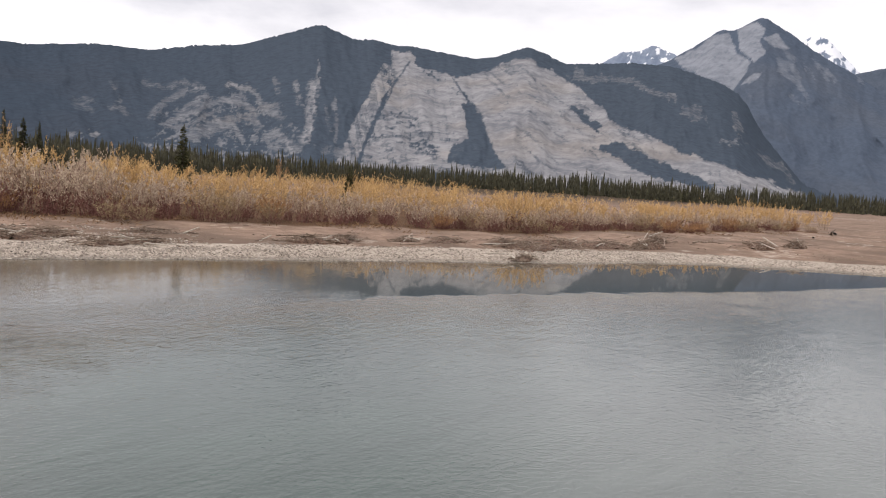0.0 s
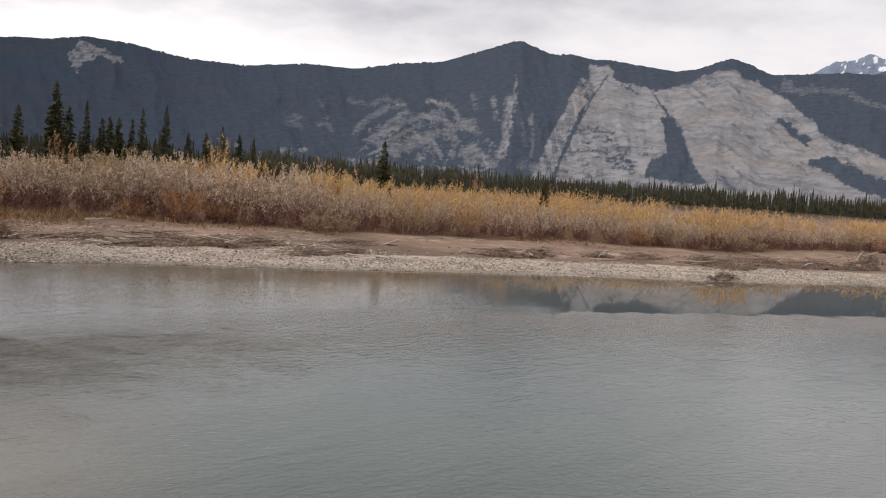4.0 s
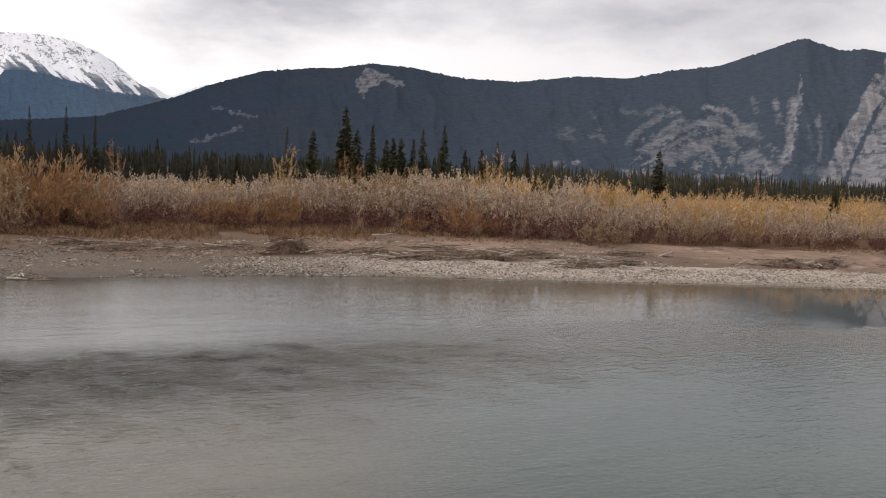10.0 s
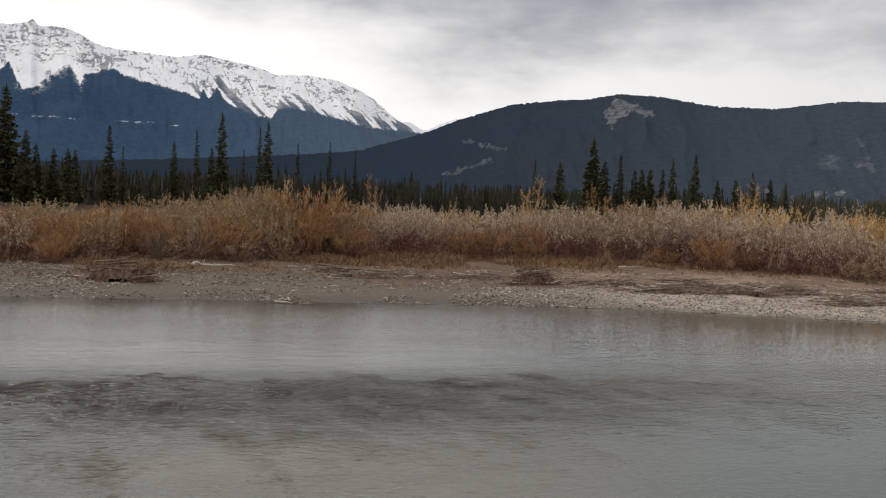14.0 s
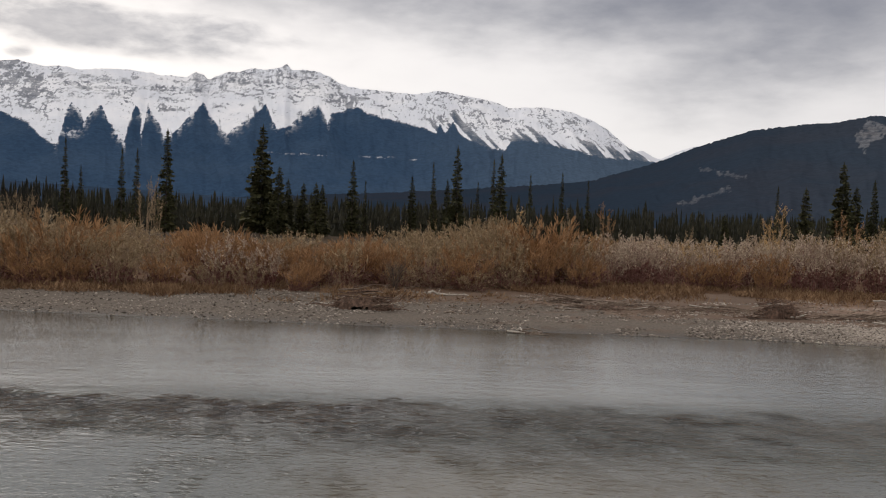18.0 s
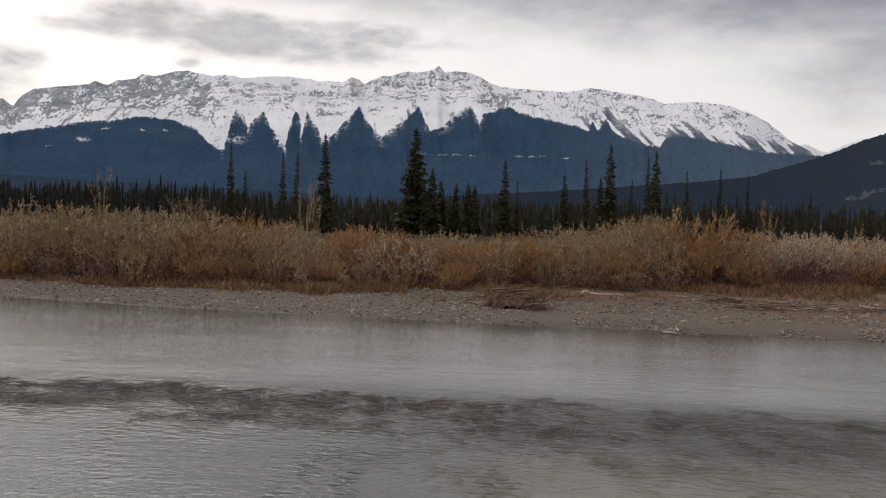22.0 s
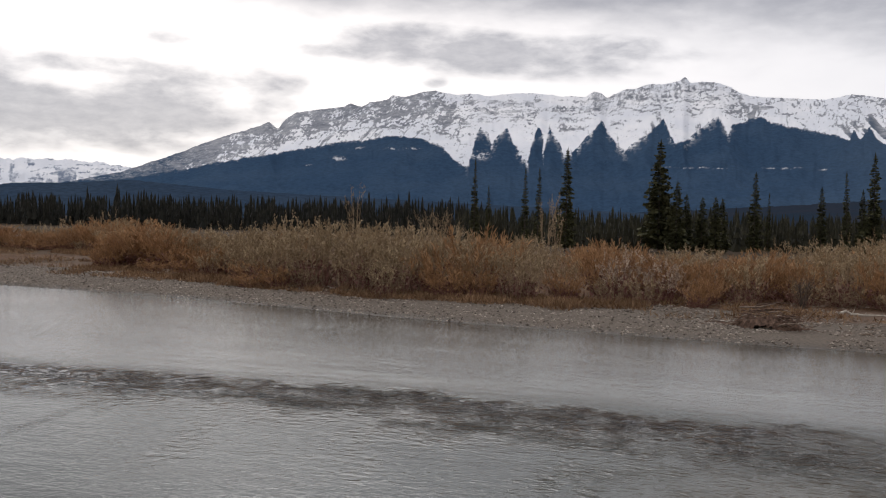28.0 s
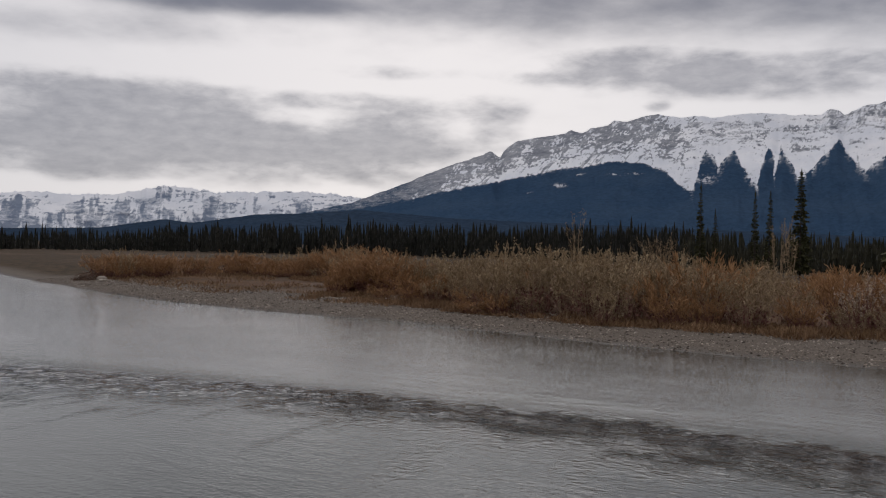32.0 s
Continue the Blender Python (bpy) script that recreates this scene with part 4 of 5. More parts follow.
    bare = np.maximum(bare, 0.92 * share(steps + 0.25 * (torn - 0.5), where, 0.08))
    # streaks where the snow runs out in the woods
    lean = np.where(A > 0, 1.0, np.where(A < -20, -0.8, 0.12))
    tongue = rank(fbm((A + lean * E) * 3.3 + 0.8 * wa, E * 0.55, 4, 80, 0.55))
    fluted = np.minimum(1, band(1.7, 5.6, 0.3, A) + band(6.4, 14, 0.3, A))
    runs = 1 - step(0.15, 1.2, up + 0.5 * wa)
    bare = np.maximum(bare, share(tongue, (0.14 + 0.46 * fluted) * runs, 0.1) * step(0.05, 0.3, runs))
    s = np.clip(1.0 - bare, 0.04, 1) * step(-0.04, 0.05, up)
    wooded = fluted * share(tongue, 0.5 * runs, 0.1) * (1 - step(0.2, 0.9, up))
    rock = step(-0.06, 0.05, up) * (1 - 0.7 * wooded)
    # snow showing between the trees on the spurs
    tip = (1 - step(0.1, 0.9, -up)) * share(rank(0.6 * gully + 0.5 * fine), 0.48, 0.25) * band(-19.5, -4, 0.5, A) + 0.4 * (1 - step(0, 0.35, -up)) * share(torn, 0.4, 0.2)
    rock, s = np.maximum(rock, 0.55 * tip), np.maximum(s, 0.5 * tip * (1 - step(0, 0.6, -up)))
    for a, e, wide, high in CLEARINGS:
        q = np.exp(-((A + 0.4 * wa - a) / wide) ** 2 - ((E + 0.25 * we - e) / high) ** 2) * step(0.36, 0.58, fine)
        rock, s = np.maximum(rock, 0.85 * q), np.maximum(s, 0.5 * q)
    # scrub and scree low on the long shoulder
    scrub = (1 - step(-37, -32.5, A + 2 * wa)) * step(-0.1, 0.1, up)
    rock = rock * (1 - scrub) + scrub * np.clip(0.25 + 1.4 * (fbm(A * 1.6 + E, E * 3, 5, 85, 0.6) - 0.42), 0, 1)
    return rock, s


def sparse_snow(amount):
    def cover(A, E, v, near):
        n = fbm(A * 3, E * 4, 5, 91) * 0.6 + fbm(A * 9, E * 3, 3, 93) * 0.4
        return np.ones(A.shape), step(0.62 - amount, 0.72 - amount, n + 0.15 * v)
    return cover


def glacier_cover(A, E, v, near):
    fine = fbm(A * 7, E * 9, 4, 96, 0.65)
    wa = fbm(A * 0.9, E * 1.5, 4, 98) - 0.5
    ledges = rank(fbm(A * 0.8 + 2 * wa, E * 5.5 + 3 * wa, 4, 95, 0.6, True) + 0.3 * (fine - 0.5))
    walls = rank(fbm(A * 1.1, E * 1.6 + wa, 5, 94, 0.55) + 0.2 * (fine - 0.5))
    flutes = rank(fbm(A * 5.0 + wa, E * 1.2, 3, 97, 0.6))
    west = 1 - step(-51, -47, A)
    # haze-blue cliffs with snow-filled flutes below, open snowfields with thin ledges above
    low = 1 - step(0.50, 0.70, v - 0.12 * west + 1.0 * wa + 0.35 * (flutes - 0.5))
    bulge = share(walls, 0.10 + 0.35 * band(0.35, 0.8, 0.1, v), 0.15)
    cliff = low * (0.62 + 0.38 * walls) * (1 - 0.7 * share(flutes, 0.34, 0.15))
    bare = np.maximum(0.75 * share(ledges, 0.26, 0.12), np.maximum(cliff, 0.55 * bulge))
    return np.ones(A.shape), np.clip(0.97 - 0.85 * bare, 0.05, 1)


def bare_cover(A, E, v, near):
    return np.zeros(A.shape), np.zeros(A.shape)


def mountains():
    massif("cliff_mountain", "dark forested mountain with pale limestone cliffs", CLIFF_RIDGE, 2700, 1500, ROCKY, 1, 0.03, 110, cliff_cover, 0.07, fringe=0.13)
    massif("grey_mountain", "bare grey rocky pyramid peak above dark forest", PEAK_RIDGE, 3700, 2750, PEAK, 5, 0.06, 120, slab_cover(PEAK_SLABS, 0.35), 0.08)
    massif("snow_mountain", "long snow-covered limestone range above forest tinted haze blue", SNOW_RIDGE, 4300, 2900, SNOWY, 9, 0.06, 110, snow_cover, 0.054, 1.7, 0.06, 0.0, (-4, 16))
    massif("low_hills", "low forested foothills tinted haze blue", [(-64, 0.4), (-53, 0.68), (-49.7, 1.23), (-48.1, 1.04), (-44.65, 1.6), (-42, 1.72), (-38.5, 2.0), (-33, 1.6), (-20, 1.2), (-8, 0.8)],
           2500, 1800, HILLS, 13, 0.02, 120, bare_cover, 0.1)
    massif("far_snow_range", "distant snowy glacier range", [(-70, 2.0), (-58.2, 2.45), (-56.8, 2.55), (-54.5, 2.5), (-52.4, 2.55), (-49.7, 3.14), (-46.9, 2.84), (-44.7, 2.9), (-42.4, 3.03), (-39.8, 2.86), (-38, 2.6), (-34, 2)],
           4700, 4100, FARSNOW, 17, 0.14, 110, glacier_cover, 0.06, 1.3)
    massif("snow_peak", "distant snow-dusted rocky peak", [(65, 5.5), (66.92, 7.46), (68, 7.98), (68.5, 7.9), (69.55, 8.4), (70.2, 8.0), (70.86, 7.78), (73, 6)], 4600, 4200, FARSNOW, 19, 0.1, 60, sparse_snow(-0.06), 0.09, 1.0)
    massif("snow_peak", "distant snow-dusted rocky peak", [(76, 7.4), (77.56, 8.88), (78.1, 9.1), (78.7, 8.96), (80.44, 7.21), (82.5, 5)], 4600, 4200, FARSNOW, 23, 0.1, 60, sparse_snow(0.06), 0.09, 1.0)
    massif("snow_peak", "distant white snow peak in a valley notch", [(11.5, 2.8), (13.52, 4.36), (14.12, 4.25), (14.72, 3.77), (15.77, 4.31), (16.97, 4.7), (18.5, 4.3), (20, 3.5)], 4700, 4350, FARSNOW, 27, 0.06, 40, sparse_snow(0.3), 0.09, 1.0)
    massif("blue_ridge", "distant forested ridge tinted haze blue", [(77, 5.6), (80.2, 7.08), (81.7, 7.44), (84, 7.7), (90, 6.5), (98, 4)], 4250, 3800, PEAK, 29, 0.03, 90, bare_cover, 0.1)


# ---------------------------------------------------------------- trees
def tube(points, radii, sides=3):
    """Verts and quads of a thin tapered limb."""
    pts, rad = np.asarray(points, float), np.asarray(radii, float)
    d = np.gradient(pts, axis=0)
    d /= np.linalg.norm(d, axis=1)[:, None] + 1e-9
    ref = np.where(np.abs(d[:, 2:3]) > 0.9, [[1.0, 0, 0]], [[0, 0, 1.0]])
    u = np.cross(d, ref)
    u /= np.linalg.norm(u, axis=1)[:, None] + 1e-9
    w = np.cross(d, u)
    k = np.arange(sides) * 2 * math.pi / sides
    v = pts[:, None] + rad[:, None, None] * (np.cos(k)[None, :, None] * u[:, None] + np.sin(k)[None, :, None] * w[:, None])
    f = [(i * sides + j, i * sides + (j + 1) % sides, (i + 1) * sides + (j + 1) % sides, (i + 1) * sides + j) for i in range(len(pts) - 1) for j in range(sides)]
    return v.reshape(-1, 3), np.array(f)


class Pile:
    """Collects pieces of one mesh."""

    def __init__(self):
        self.v, self.f, self.tone, self.n = [], [], [], 0

    def add(self, v, f, tone=None):
        if tone is not None:
            self.tone.append(tone)
        self.v.append(np.asarray(v, float))
        self.f.append(np.asarray(f) + self.n)
        self.n += len(v)

    def mesh(self, name, material, smooth=False):
        tones = {"tone": np.concatenate(self.tone)} if self.tone else None
        return mesh_of(name, np.concatenate(self.v), np.concatenate(self.f), [material], smooth, tones)


def blades(base, tip, half, sag=0.0):
    """Many narrow kites from base to tip, each two triangles."""
    mid = base * 0.45 + tip * 0.55
    mid[:, 2] += sag
    along = tip - base
    side = np.cross(along, rng.normal(size=base.shape))
    side *= (half / (np.linalg.norm(side, axis=1) + 1e-9))[:, None]
    n = len(base)
    v = np.stack([base, mid + side, tip, mid - side], 1).reshape(-1, 3)
    return v, np.arange(4 * n).reshape(n, 4)


def spruce_meshes(h, girth, thin):
    """A narrow spruce: whorls of drooping boughs, ragged at the edge, on a straight trunk."""
    lean = rng.normal(0, 0.008, 2)
    zs = np.linspace(0, h, 9)
    trunk = tube(np.stack([lean[0] * zs, lean[1] * zs, zs], 1), np.interp(zs, [0, h], [0.011 * h, 0.012]), 6)
    crown = Pile()
    z, step_z = 0.06 * h, h / 54
    while z < 0.985 * h:
        f = z / h
        reach = girth * h * (0.12 + 0.88 * (1 - f) ** 0.85) * min(1, 0.55 + 2.5 * f)
        for k in range(rng.integers(6, 10)):
            if rng.random() < thin:
                continue
            a, L = rng.uniform(0, 2 * math.pi), reach * rng.uniform(0.55, 1.25)
            out = np.array([math.cos(a), math.sin(a), 0])
            s = np.linspace(0, 1, 4)
            droop = (-0.32 * s + 0.20 * s * s) * L * (1.1 - 0.6 * f) + rng.normal(0, 0.02)
            spine = np.array([lean[0] * z, lean[1] * z, z]) + out * (s * L)[:, None] + np.array([0, 0, 1]) * droop[:, None]
            side = np.array([-out[1], out[0], 0])
            n = 8
            at = rng.uniform(0.15, 1.0, n)
            b = np.stack([np.interp(at, s, spine[:, i]) for i in range(3)], 1)
            sgn = rng.choice([-1, 1], n)
            t = b + (out * 0.34 * L)[None] * rng.uniform(0.6, 1.1, n)[:, None] + side[None] * (sgn * 0.24 * L * rng.uniform(0.4, 1.2, n))[:, None]
            t[:, 2] -= rng.uniform(0.02, 0.14, n) * L + 0.02
            v, q = blades(b, t, np.full(n, 0.13 * L + 0.05))
            crown.add(v, q)
            v, q = blades(spine[:1], spine[-1:], np.array([0.11 * L + 0.05]))
            crown.add(v, q)
        z += step_z * rng.uniform(0.7, 1.3)
    tip = np.array([[lean[0] * h, lean[1] * h, 0.9 * h]])
    v, q = blades(np.repeat(tip, 4, 0), np.repeat(tip, 4, 0) + np.array([[0, 0, 0.13 * h]]), np.full(4, 0.05 + 0.004 * h))
    crown.add(v, q)
    tm = mesh_of("trunk", *trunk, [BARK], True)
    return tm, crown.mesh("crown", NEEDLES)


def thing(name, parts, at, turn, size, label, category, group=""):
    root = new(name)
    root.empty_display_size = 0.2
    for part_name, me in parts:
        ob = part(part_name, me, root)
        if part_name in ("branchwork", "foliage", "lower_foliage"):
            tagged(ob, kind="stuff")
    s = (size, size, size) if np.isscalar(size) else size
    root.matrix_basis = Matrix.LocRotScale(at, Euler((0, 0, turn)), s)
    return tagged(root, label, category, group)


# bearing, height of the tip above eye level in degrees, distance, girth class
SPRUCES = [(-18.85, 3.72, 128, 0), (-18.04, 2.30, 132, 0), (-15.87, 3.32, 135, 0), (-15.11, 3.34, 138, 0), (-13.48, 4.47, 118, 1), (-8.19, 4.99, 128, 2), (-7.20, 2.71, 125, 2),
           (-6.62, 1.99, 130, 2), (-5.79, 1.84, 128, 2), (-5.03, 1.86, 126, 2), (-4.70, 1.77, 132, 2), (-2.93, 3.22, 130, 1), (-2.19, 2.08, 140, 0), (0.55, 2.45, 135, 1), (1.90, 3.28, 150, 0),
           (2.62, 2.32, 140, 1), (3.20, 4.26, 132, 1), (4.35, 2.25, 140, 0), (5.30, 3.54, 135, 0), (5.78, 3.89, 130, 1), (7.49, 2.80, 160, 0), (9.36, 2.94, 145, 0), (10.87, 2.51, 150, 0)]
SPRUCES_RIGHT = [(21.32, 2.44, 140, 0), (22.82, 2.39, 118, 2), (24.72, 3.78, 116, 2), (25.38, 2.50, 120, 2), (26.30, 2.85, 125, 1), (27.08, 2.04, 122, 2), (27.52, 2.13, 128, 2), (27.96, 2.16, 122, 2),
                 (28.69, 2.14, 126, 1), (29.24, 2.76, 124, 1), (30.51, 3.00, 122, 1), (31.77, 1.62, 120, 2), (32.74, 1.68, 122, 2), (33.60, 2.12, 124, 1), (34.6, 1.75, 130, 2), (35.4, 1.6, 140, 1),
                 (42.97, 2.05, 76, 2), (52.46, 0.48, 80, 2), (66.28, 1.19, 330, 0), (71.81, 0.91, 380, 0), (18.58, 0.9, 135, 2)]


def spruces():
    kinds = [[(s, spruce_meshes(10, g, th)) for s in range(3)] for g, th in ((0.066, 0.2), (0.105, 0.06), (0.155, 0.03))]
    for a, e, dist, kind in SPRUCES + SPRUCES_RIGHT:
        x, y = at_bearing(a, dist)
        z = float(ground_z(x, y))
        h = EYE + dist * math.tan(radians(e)) - z
        tm, cm = kinds[kind][rng.integers(3)][1]
        if h > 11:
            text = "tall narrow dark green spruce behind willow shrubs"
        elif h > 5:
            text = "slender dark green spruce behind willow shrubs"
        else:
            text = "small bushy dark green spruce among golden willows"
        thing("spruce", [("trunk", tm), ("crown", cm)], (x, y, z - 0.05), rng.uniform(0, 6.28), h / 10, text, "tree", "spruces on the river flats")


def forest():
    """Far spruce woods, too many to count."""
    def woods(name, label, bearings, near, deep, tops, count, needles=FAR_NEEDLES):
        sides, layers = 6, 6
        a = rng.uniform(bearings[0], bearings[-1], count)
        dist = np.interp(a, bearings, near) + deep * rng.random(count) ** 1.6
        h = (3.0 + dist * np.tan(np.radians(np.interp(a, bearings, tops)))) * (0.55 + 0.3 * fbm(a * 1.3, a * 0, 3, 221) + 0.35 * rng.random(count) ** 1.6) * np.where(rng.random(count) < 0.05, 1.25, 1.0)
        x, y = dist * np.sin(np.radians(a)), dist * np.cos(np.radians(a))
        z = ground_z(x, y)
        wide = h * rng.uniform(0.09, 0.15, count) * (0.75 if needles is WARM_NEEDLES else 1.0)
        verts, faces, n = [], [], 0
        k = np.arange(sides) * 2 * math.pi / sides
        for layer in range(layers):
            f0, f1 = 0.05 + 0.93 * (layer / layers) ** 0.9, min(1.0, 0.05 + 0.93 * ((layer + 1.9) / layers) ** 0.9)
            r = wide * (1.05 - f0) * rng.uniform(0.75, 1.2, count)
            ring = r[:, None] * rng.uniform(0.6, 1.3, (count, sides))
            turn = rng.uniform(0, 6.28, count)[:, None] + k
            rx, ry = x[:, None] + ring * np.cos(turn), y[:, None] + ring * np.sin(turn)
            rz = z[:, None] + h[:, None] * (f0 + rng.uniform(-0.03, 0.03, (count, sides)))
            apex = np.stack([x, y, z + h * f1], -1)[:, None]
            v = np.concatenate([np.stack([rx, ry, rz], -1), apex], 1)
            base = n + np.arange(count)[:, None] * (sides + 1)
            j = np.arange(sides)
            faces.append(np.stack([base + j, base + (j + 1) % sides, np.broadcast_to(base + sides, (count, sides))], -1).reshape(-1, 3))
            verts.append(v.reshape(-1, 3))
            n += count * (sides + 1)
        me = mesh_of(name, np.concatenate(verts), np.concatenate(faces), [needles])
        tagged(new(name, me), label, "forest", kind="stuff")

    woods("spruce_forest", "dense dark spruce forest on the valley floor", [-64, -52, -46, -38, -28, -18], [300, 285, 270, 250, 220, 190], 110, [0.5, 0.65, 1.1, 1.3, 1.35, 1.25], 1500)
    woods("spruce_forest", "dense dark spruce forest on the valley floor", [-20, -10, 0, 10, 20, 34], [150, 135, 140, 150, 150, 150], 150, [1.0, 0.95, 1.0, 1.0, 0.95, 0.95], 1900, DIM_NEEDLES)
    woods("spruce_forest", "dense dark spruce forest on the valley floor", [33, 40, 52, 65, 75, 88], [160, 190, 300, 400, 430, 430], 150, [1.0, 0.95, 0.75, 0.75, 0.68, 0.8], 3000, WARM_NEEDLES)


# ---------------------------------------------------------------- shrubs
def shrub_meshes(h, stems, plumes, leaves, long, slim, low=0.3, spread=0.25, foot=0.34, thick=0.011, upright=1.0, plume=0.15, loose=0.6, under=500):
    """A many-stemmed willow: wands spreading from a wide base, each with upright side shoots that carry the leaves."""
    wood_pile, leaf_pile, low_pile = Pile(), Pile(), Pile()
    s = np.linspace(0, 1, 4)
    wands = []
    for _ in range(stems):
        a, lean = rng.uniform(0, 2 * math.pi), abs(rng.normal(0, spread)) + 0.03
        reach = math.sqrt(rng.random())
        L = h * rng.uniform(0.74, 1.03) * (1 - 0.30 * reach ** 2.5)
        out = np.array([math.cos(a), math.sin(a)])
        flat = out[None] * (reach * foot * h * (0.72 + 0.28 * s))[:, None] + out[None] * (L * lean * s ** 1.5 * 0.7)[:, None] + rng.normal(0, 0.03, (4, 2)) * s[:, None]
        pts = np.concatenate([flat, (L * (s - 0.10 * lean * s * s))[:, None]], 1)
        wood_pile.add(*tube(pts, np.interp(s, [0, 1], [thick, thick * 0.3]), 3))
        wands.append((pts, out))
    for pts, out in wands:
        for j in range(plumes):
            t = 1.0 if j == 0 else low + (1 - low) * rng.random() ** 0.8
            b = np.array([np.interp(t, s, pts[:, i]) for i in range(3)])
            way = np.array([out[0] * 0.35, out[1] * 0.35, 1.0]) + rng.normal(0, 0.32, 3)
            way /= np.linalg.norm(way)
            size = h * plume * rng.uniform(0.6, 1.25)
            b0 = b - way * size * (0.75 if j == 0 else 0.1)
            if j % 2:
                wood_pile.add(*tube([b0, b0 + way * size], [thick * 0.45, thick * 0.2], 3))
            u = rng.random(leaves)[:, None]
            base = b0 + way * size * u + rng.normal(0, 0.02, (leaves, 3))
            d = rng.normal(0, loose, (leaves, 3)) + way * upright
            d /= np.linalg.norm(d, axis=1)[:, None] + 1e-9
            L = long * rng.uniform(0.65, 1.3, leaves) * (1.1 - 0.35 * u[:, 0])
            tone = np.clip(rng.beta(2, 2) + rng.normal(0, 0.13, leaves), 0, 1)
            v, f = blades(base, base + d * L[:, None], L * slim)
            leaf_pile.add(v, f, np.repeat(tone, 4))
    # withered leaves and twigs lower down
    pick = rng.integers(0, len(wands), under)
    heads = np.array([w[0] for w in wands])
    t = rng.uniform(0.02, max(low, 0.3) + 0.15, under)[:, None]
    base = heads[pick, 0] * (1 - t) + heads[pick, 3] * t + rng.normal(0, 0.08, (under, 3))
    base[:, 2] = np.maximum(base[:, 2], 0.04)
    way = rng.normal(0, 0.8, (under, 3)) + np.array([0, 0, 0.9])
    L = min(long, 0.13) * rng.uniform(0.7, 1.6, under)
    v, f = blades(base, base + way / np.linalg.norm(way, axis=1)[:, None] * L[:, None], L * 0.2)
    low_pile.add(v, f)
    return wood_pile, leaf_pile, low_pile


KINDS = {
    "silver": dict(h=2.9, stems=36, plumes=4, leaves=10, long=0.138, slim=0.20, low=0.36, spread=0.20, loose=0.55),
    "olive": dict(h=2.9, stems=36, plumes=4, leaves=10, long=0.165, slim=0.13, low=0.16, spread=0.26, plume=0.16, loose=0.5, upright=1.2),
    "gold": dict(h=2.9, stems=34, plumes=5, leaves=9, long=0.165, slim=0.115, low=0.2, spread=0.28, plume=0.17, loose=0.5, upright=1.2),
    "rust": dict(h=1.8, stems=50, plumes=5, leaves=8, long=0.22, slim=0.055, low=0.08, spread=0.42, foot=0.42, thick=0.008, plume=0.2, loose=0.33, upright=1.3),
}
WOOD = {"silver": TWIG, "olive": PALE_TWIG, "gold": PALE_TWIG, "rust": RED_TWIG}
LEAF = {"silver": SILVER, "olive": OLIVE, "gold": GOLD, "rust": RUST}
WORDS = {"silver": "willow shrub with silvery grey leaves and purple-brown stems", "olive": "tall willow shrub with faded olive-tan leaves",
         "gold": "willow shrub with golden yellow autumn leaves", "rust": "low rusty-orange leafless-looking dogwood shrub"}
NAMES = {"silver": "willow_shrub", "olive": "willow_shrub", "gold": "willow_shrub", "rust": "dogwood_shrub"}

# what grows along the bank, each up to that bearing: the front of the thicket and what stands behind it
FRONT = [(-35, "rust"), (-33, "olive"), (-31, "rust"), (-23.6, "olive"), (-20.5, "rust"), (-17.5, "olive"), (-15, "olive"), (-13.5, "rust"), (-7.5, "silver"), (-5.5, "rust"),
         (-3.5, "olive"), (-1.5, "olive"), (0.5, "rust"), (8, "olive"), (10.7, "rust"), (20.5, "silver"), (22.6, "rust"), (47.5, "silver"), (48.5, "rust"), (90, "silver")]
BEHIND = [(-43, "rust"), (-38, "olive"), (-36, "rust"), (-23, "olive"), (-18, "olive"), (-16.5, "rust"), (-13.2, "olive"), (-7.6, "rust"),
          (-5, "olive"), (-1.3, "rust"), (8.2, "olive"), (10.8, "rust"), (33, "silver"), (36, "gold"), (39, "silver"), (90, "gold")]


def kind_at(a, row, x, y):
    """Which shrub grows where: by bearing along the bank and depth into the thicket."""
    u = float(fbm(x / 3.5, y / 3.5, 3, 207)) - 0.5
    a += 2.2 * u + rng.uniform(-0.5, 0.5)
    kind = next(k for top, k in (FRONT if row < 1 else BEHIND) if a < top)
    odd = rng.random()
    if row >= 1 and 11 < a < 36 and kind == "silver" and (odd < 0.16 or (row > 1 and odd < 0.4)):
        return "olive" if odd < 0.24 else "gold"
    if row == 1 and kind == "gold" and odd < 0.85 - 0.008 * max(0.0, a - 40):
        return "silver"
    if odd < 0.10 and a < 11:
        return "olive" if kind != "olive" else "rust"
    return kind


SHRUB_TOPS = [(-56, -0.82), (-53.5, -0.71), (-51, -0.84), (-47.8, -0.89), (-45, -0.6), (-42, -0.81), (-41, -0.46), (-39, -0.2), (-36.4, -0.49), (-35, -0.93), (-33, -0.67), (-31.4, -0.3), (-28.8, -0.08),
              (-24.4, -0.12), (-21.4, -0.38), (-18.2, -0.6), (-13.1, -0.84), (-10.5, -0.64), (-8.5, -1.1), (-6.5, -0.9), (-3.5, -1.2), (-1.2, -0.6), (1.5, -0.37), (4, -0.15), (6.3, 0.2), (8.5, 0.1),
              (10.7, -0.3), (12.5, -0.5), (16.8, -0.62), (20, -0.38), (23, -0.24), (26.4, -0.02), (29.7, 0.28), (33, 0.36), (36.3, 0.26), (39.4, 0.08), (42.8, -0.14), (46, -0.2), (52, -0.14), (58.5, -0.36),
              (65, -0.5), (71.5, -0.53), (74.6, -0.31), (77.7, -0.34), (79, -0.7)]


def top_z(a, dist):
    """Height of the thicket's top above the water, by bearing and distance."""
    return 4.0 + dist * np.tan(np.radians(np.interp(a, *zip(*SHRUB_TOPS))))


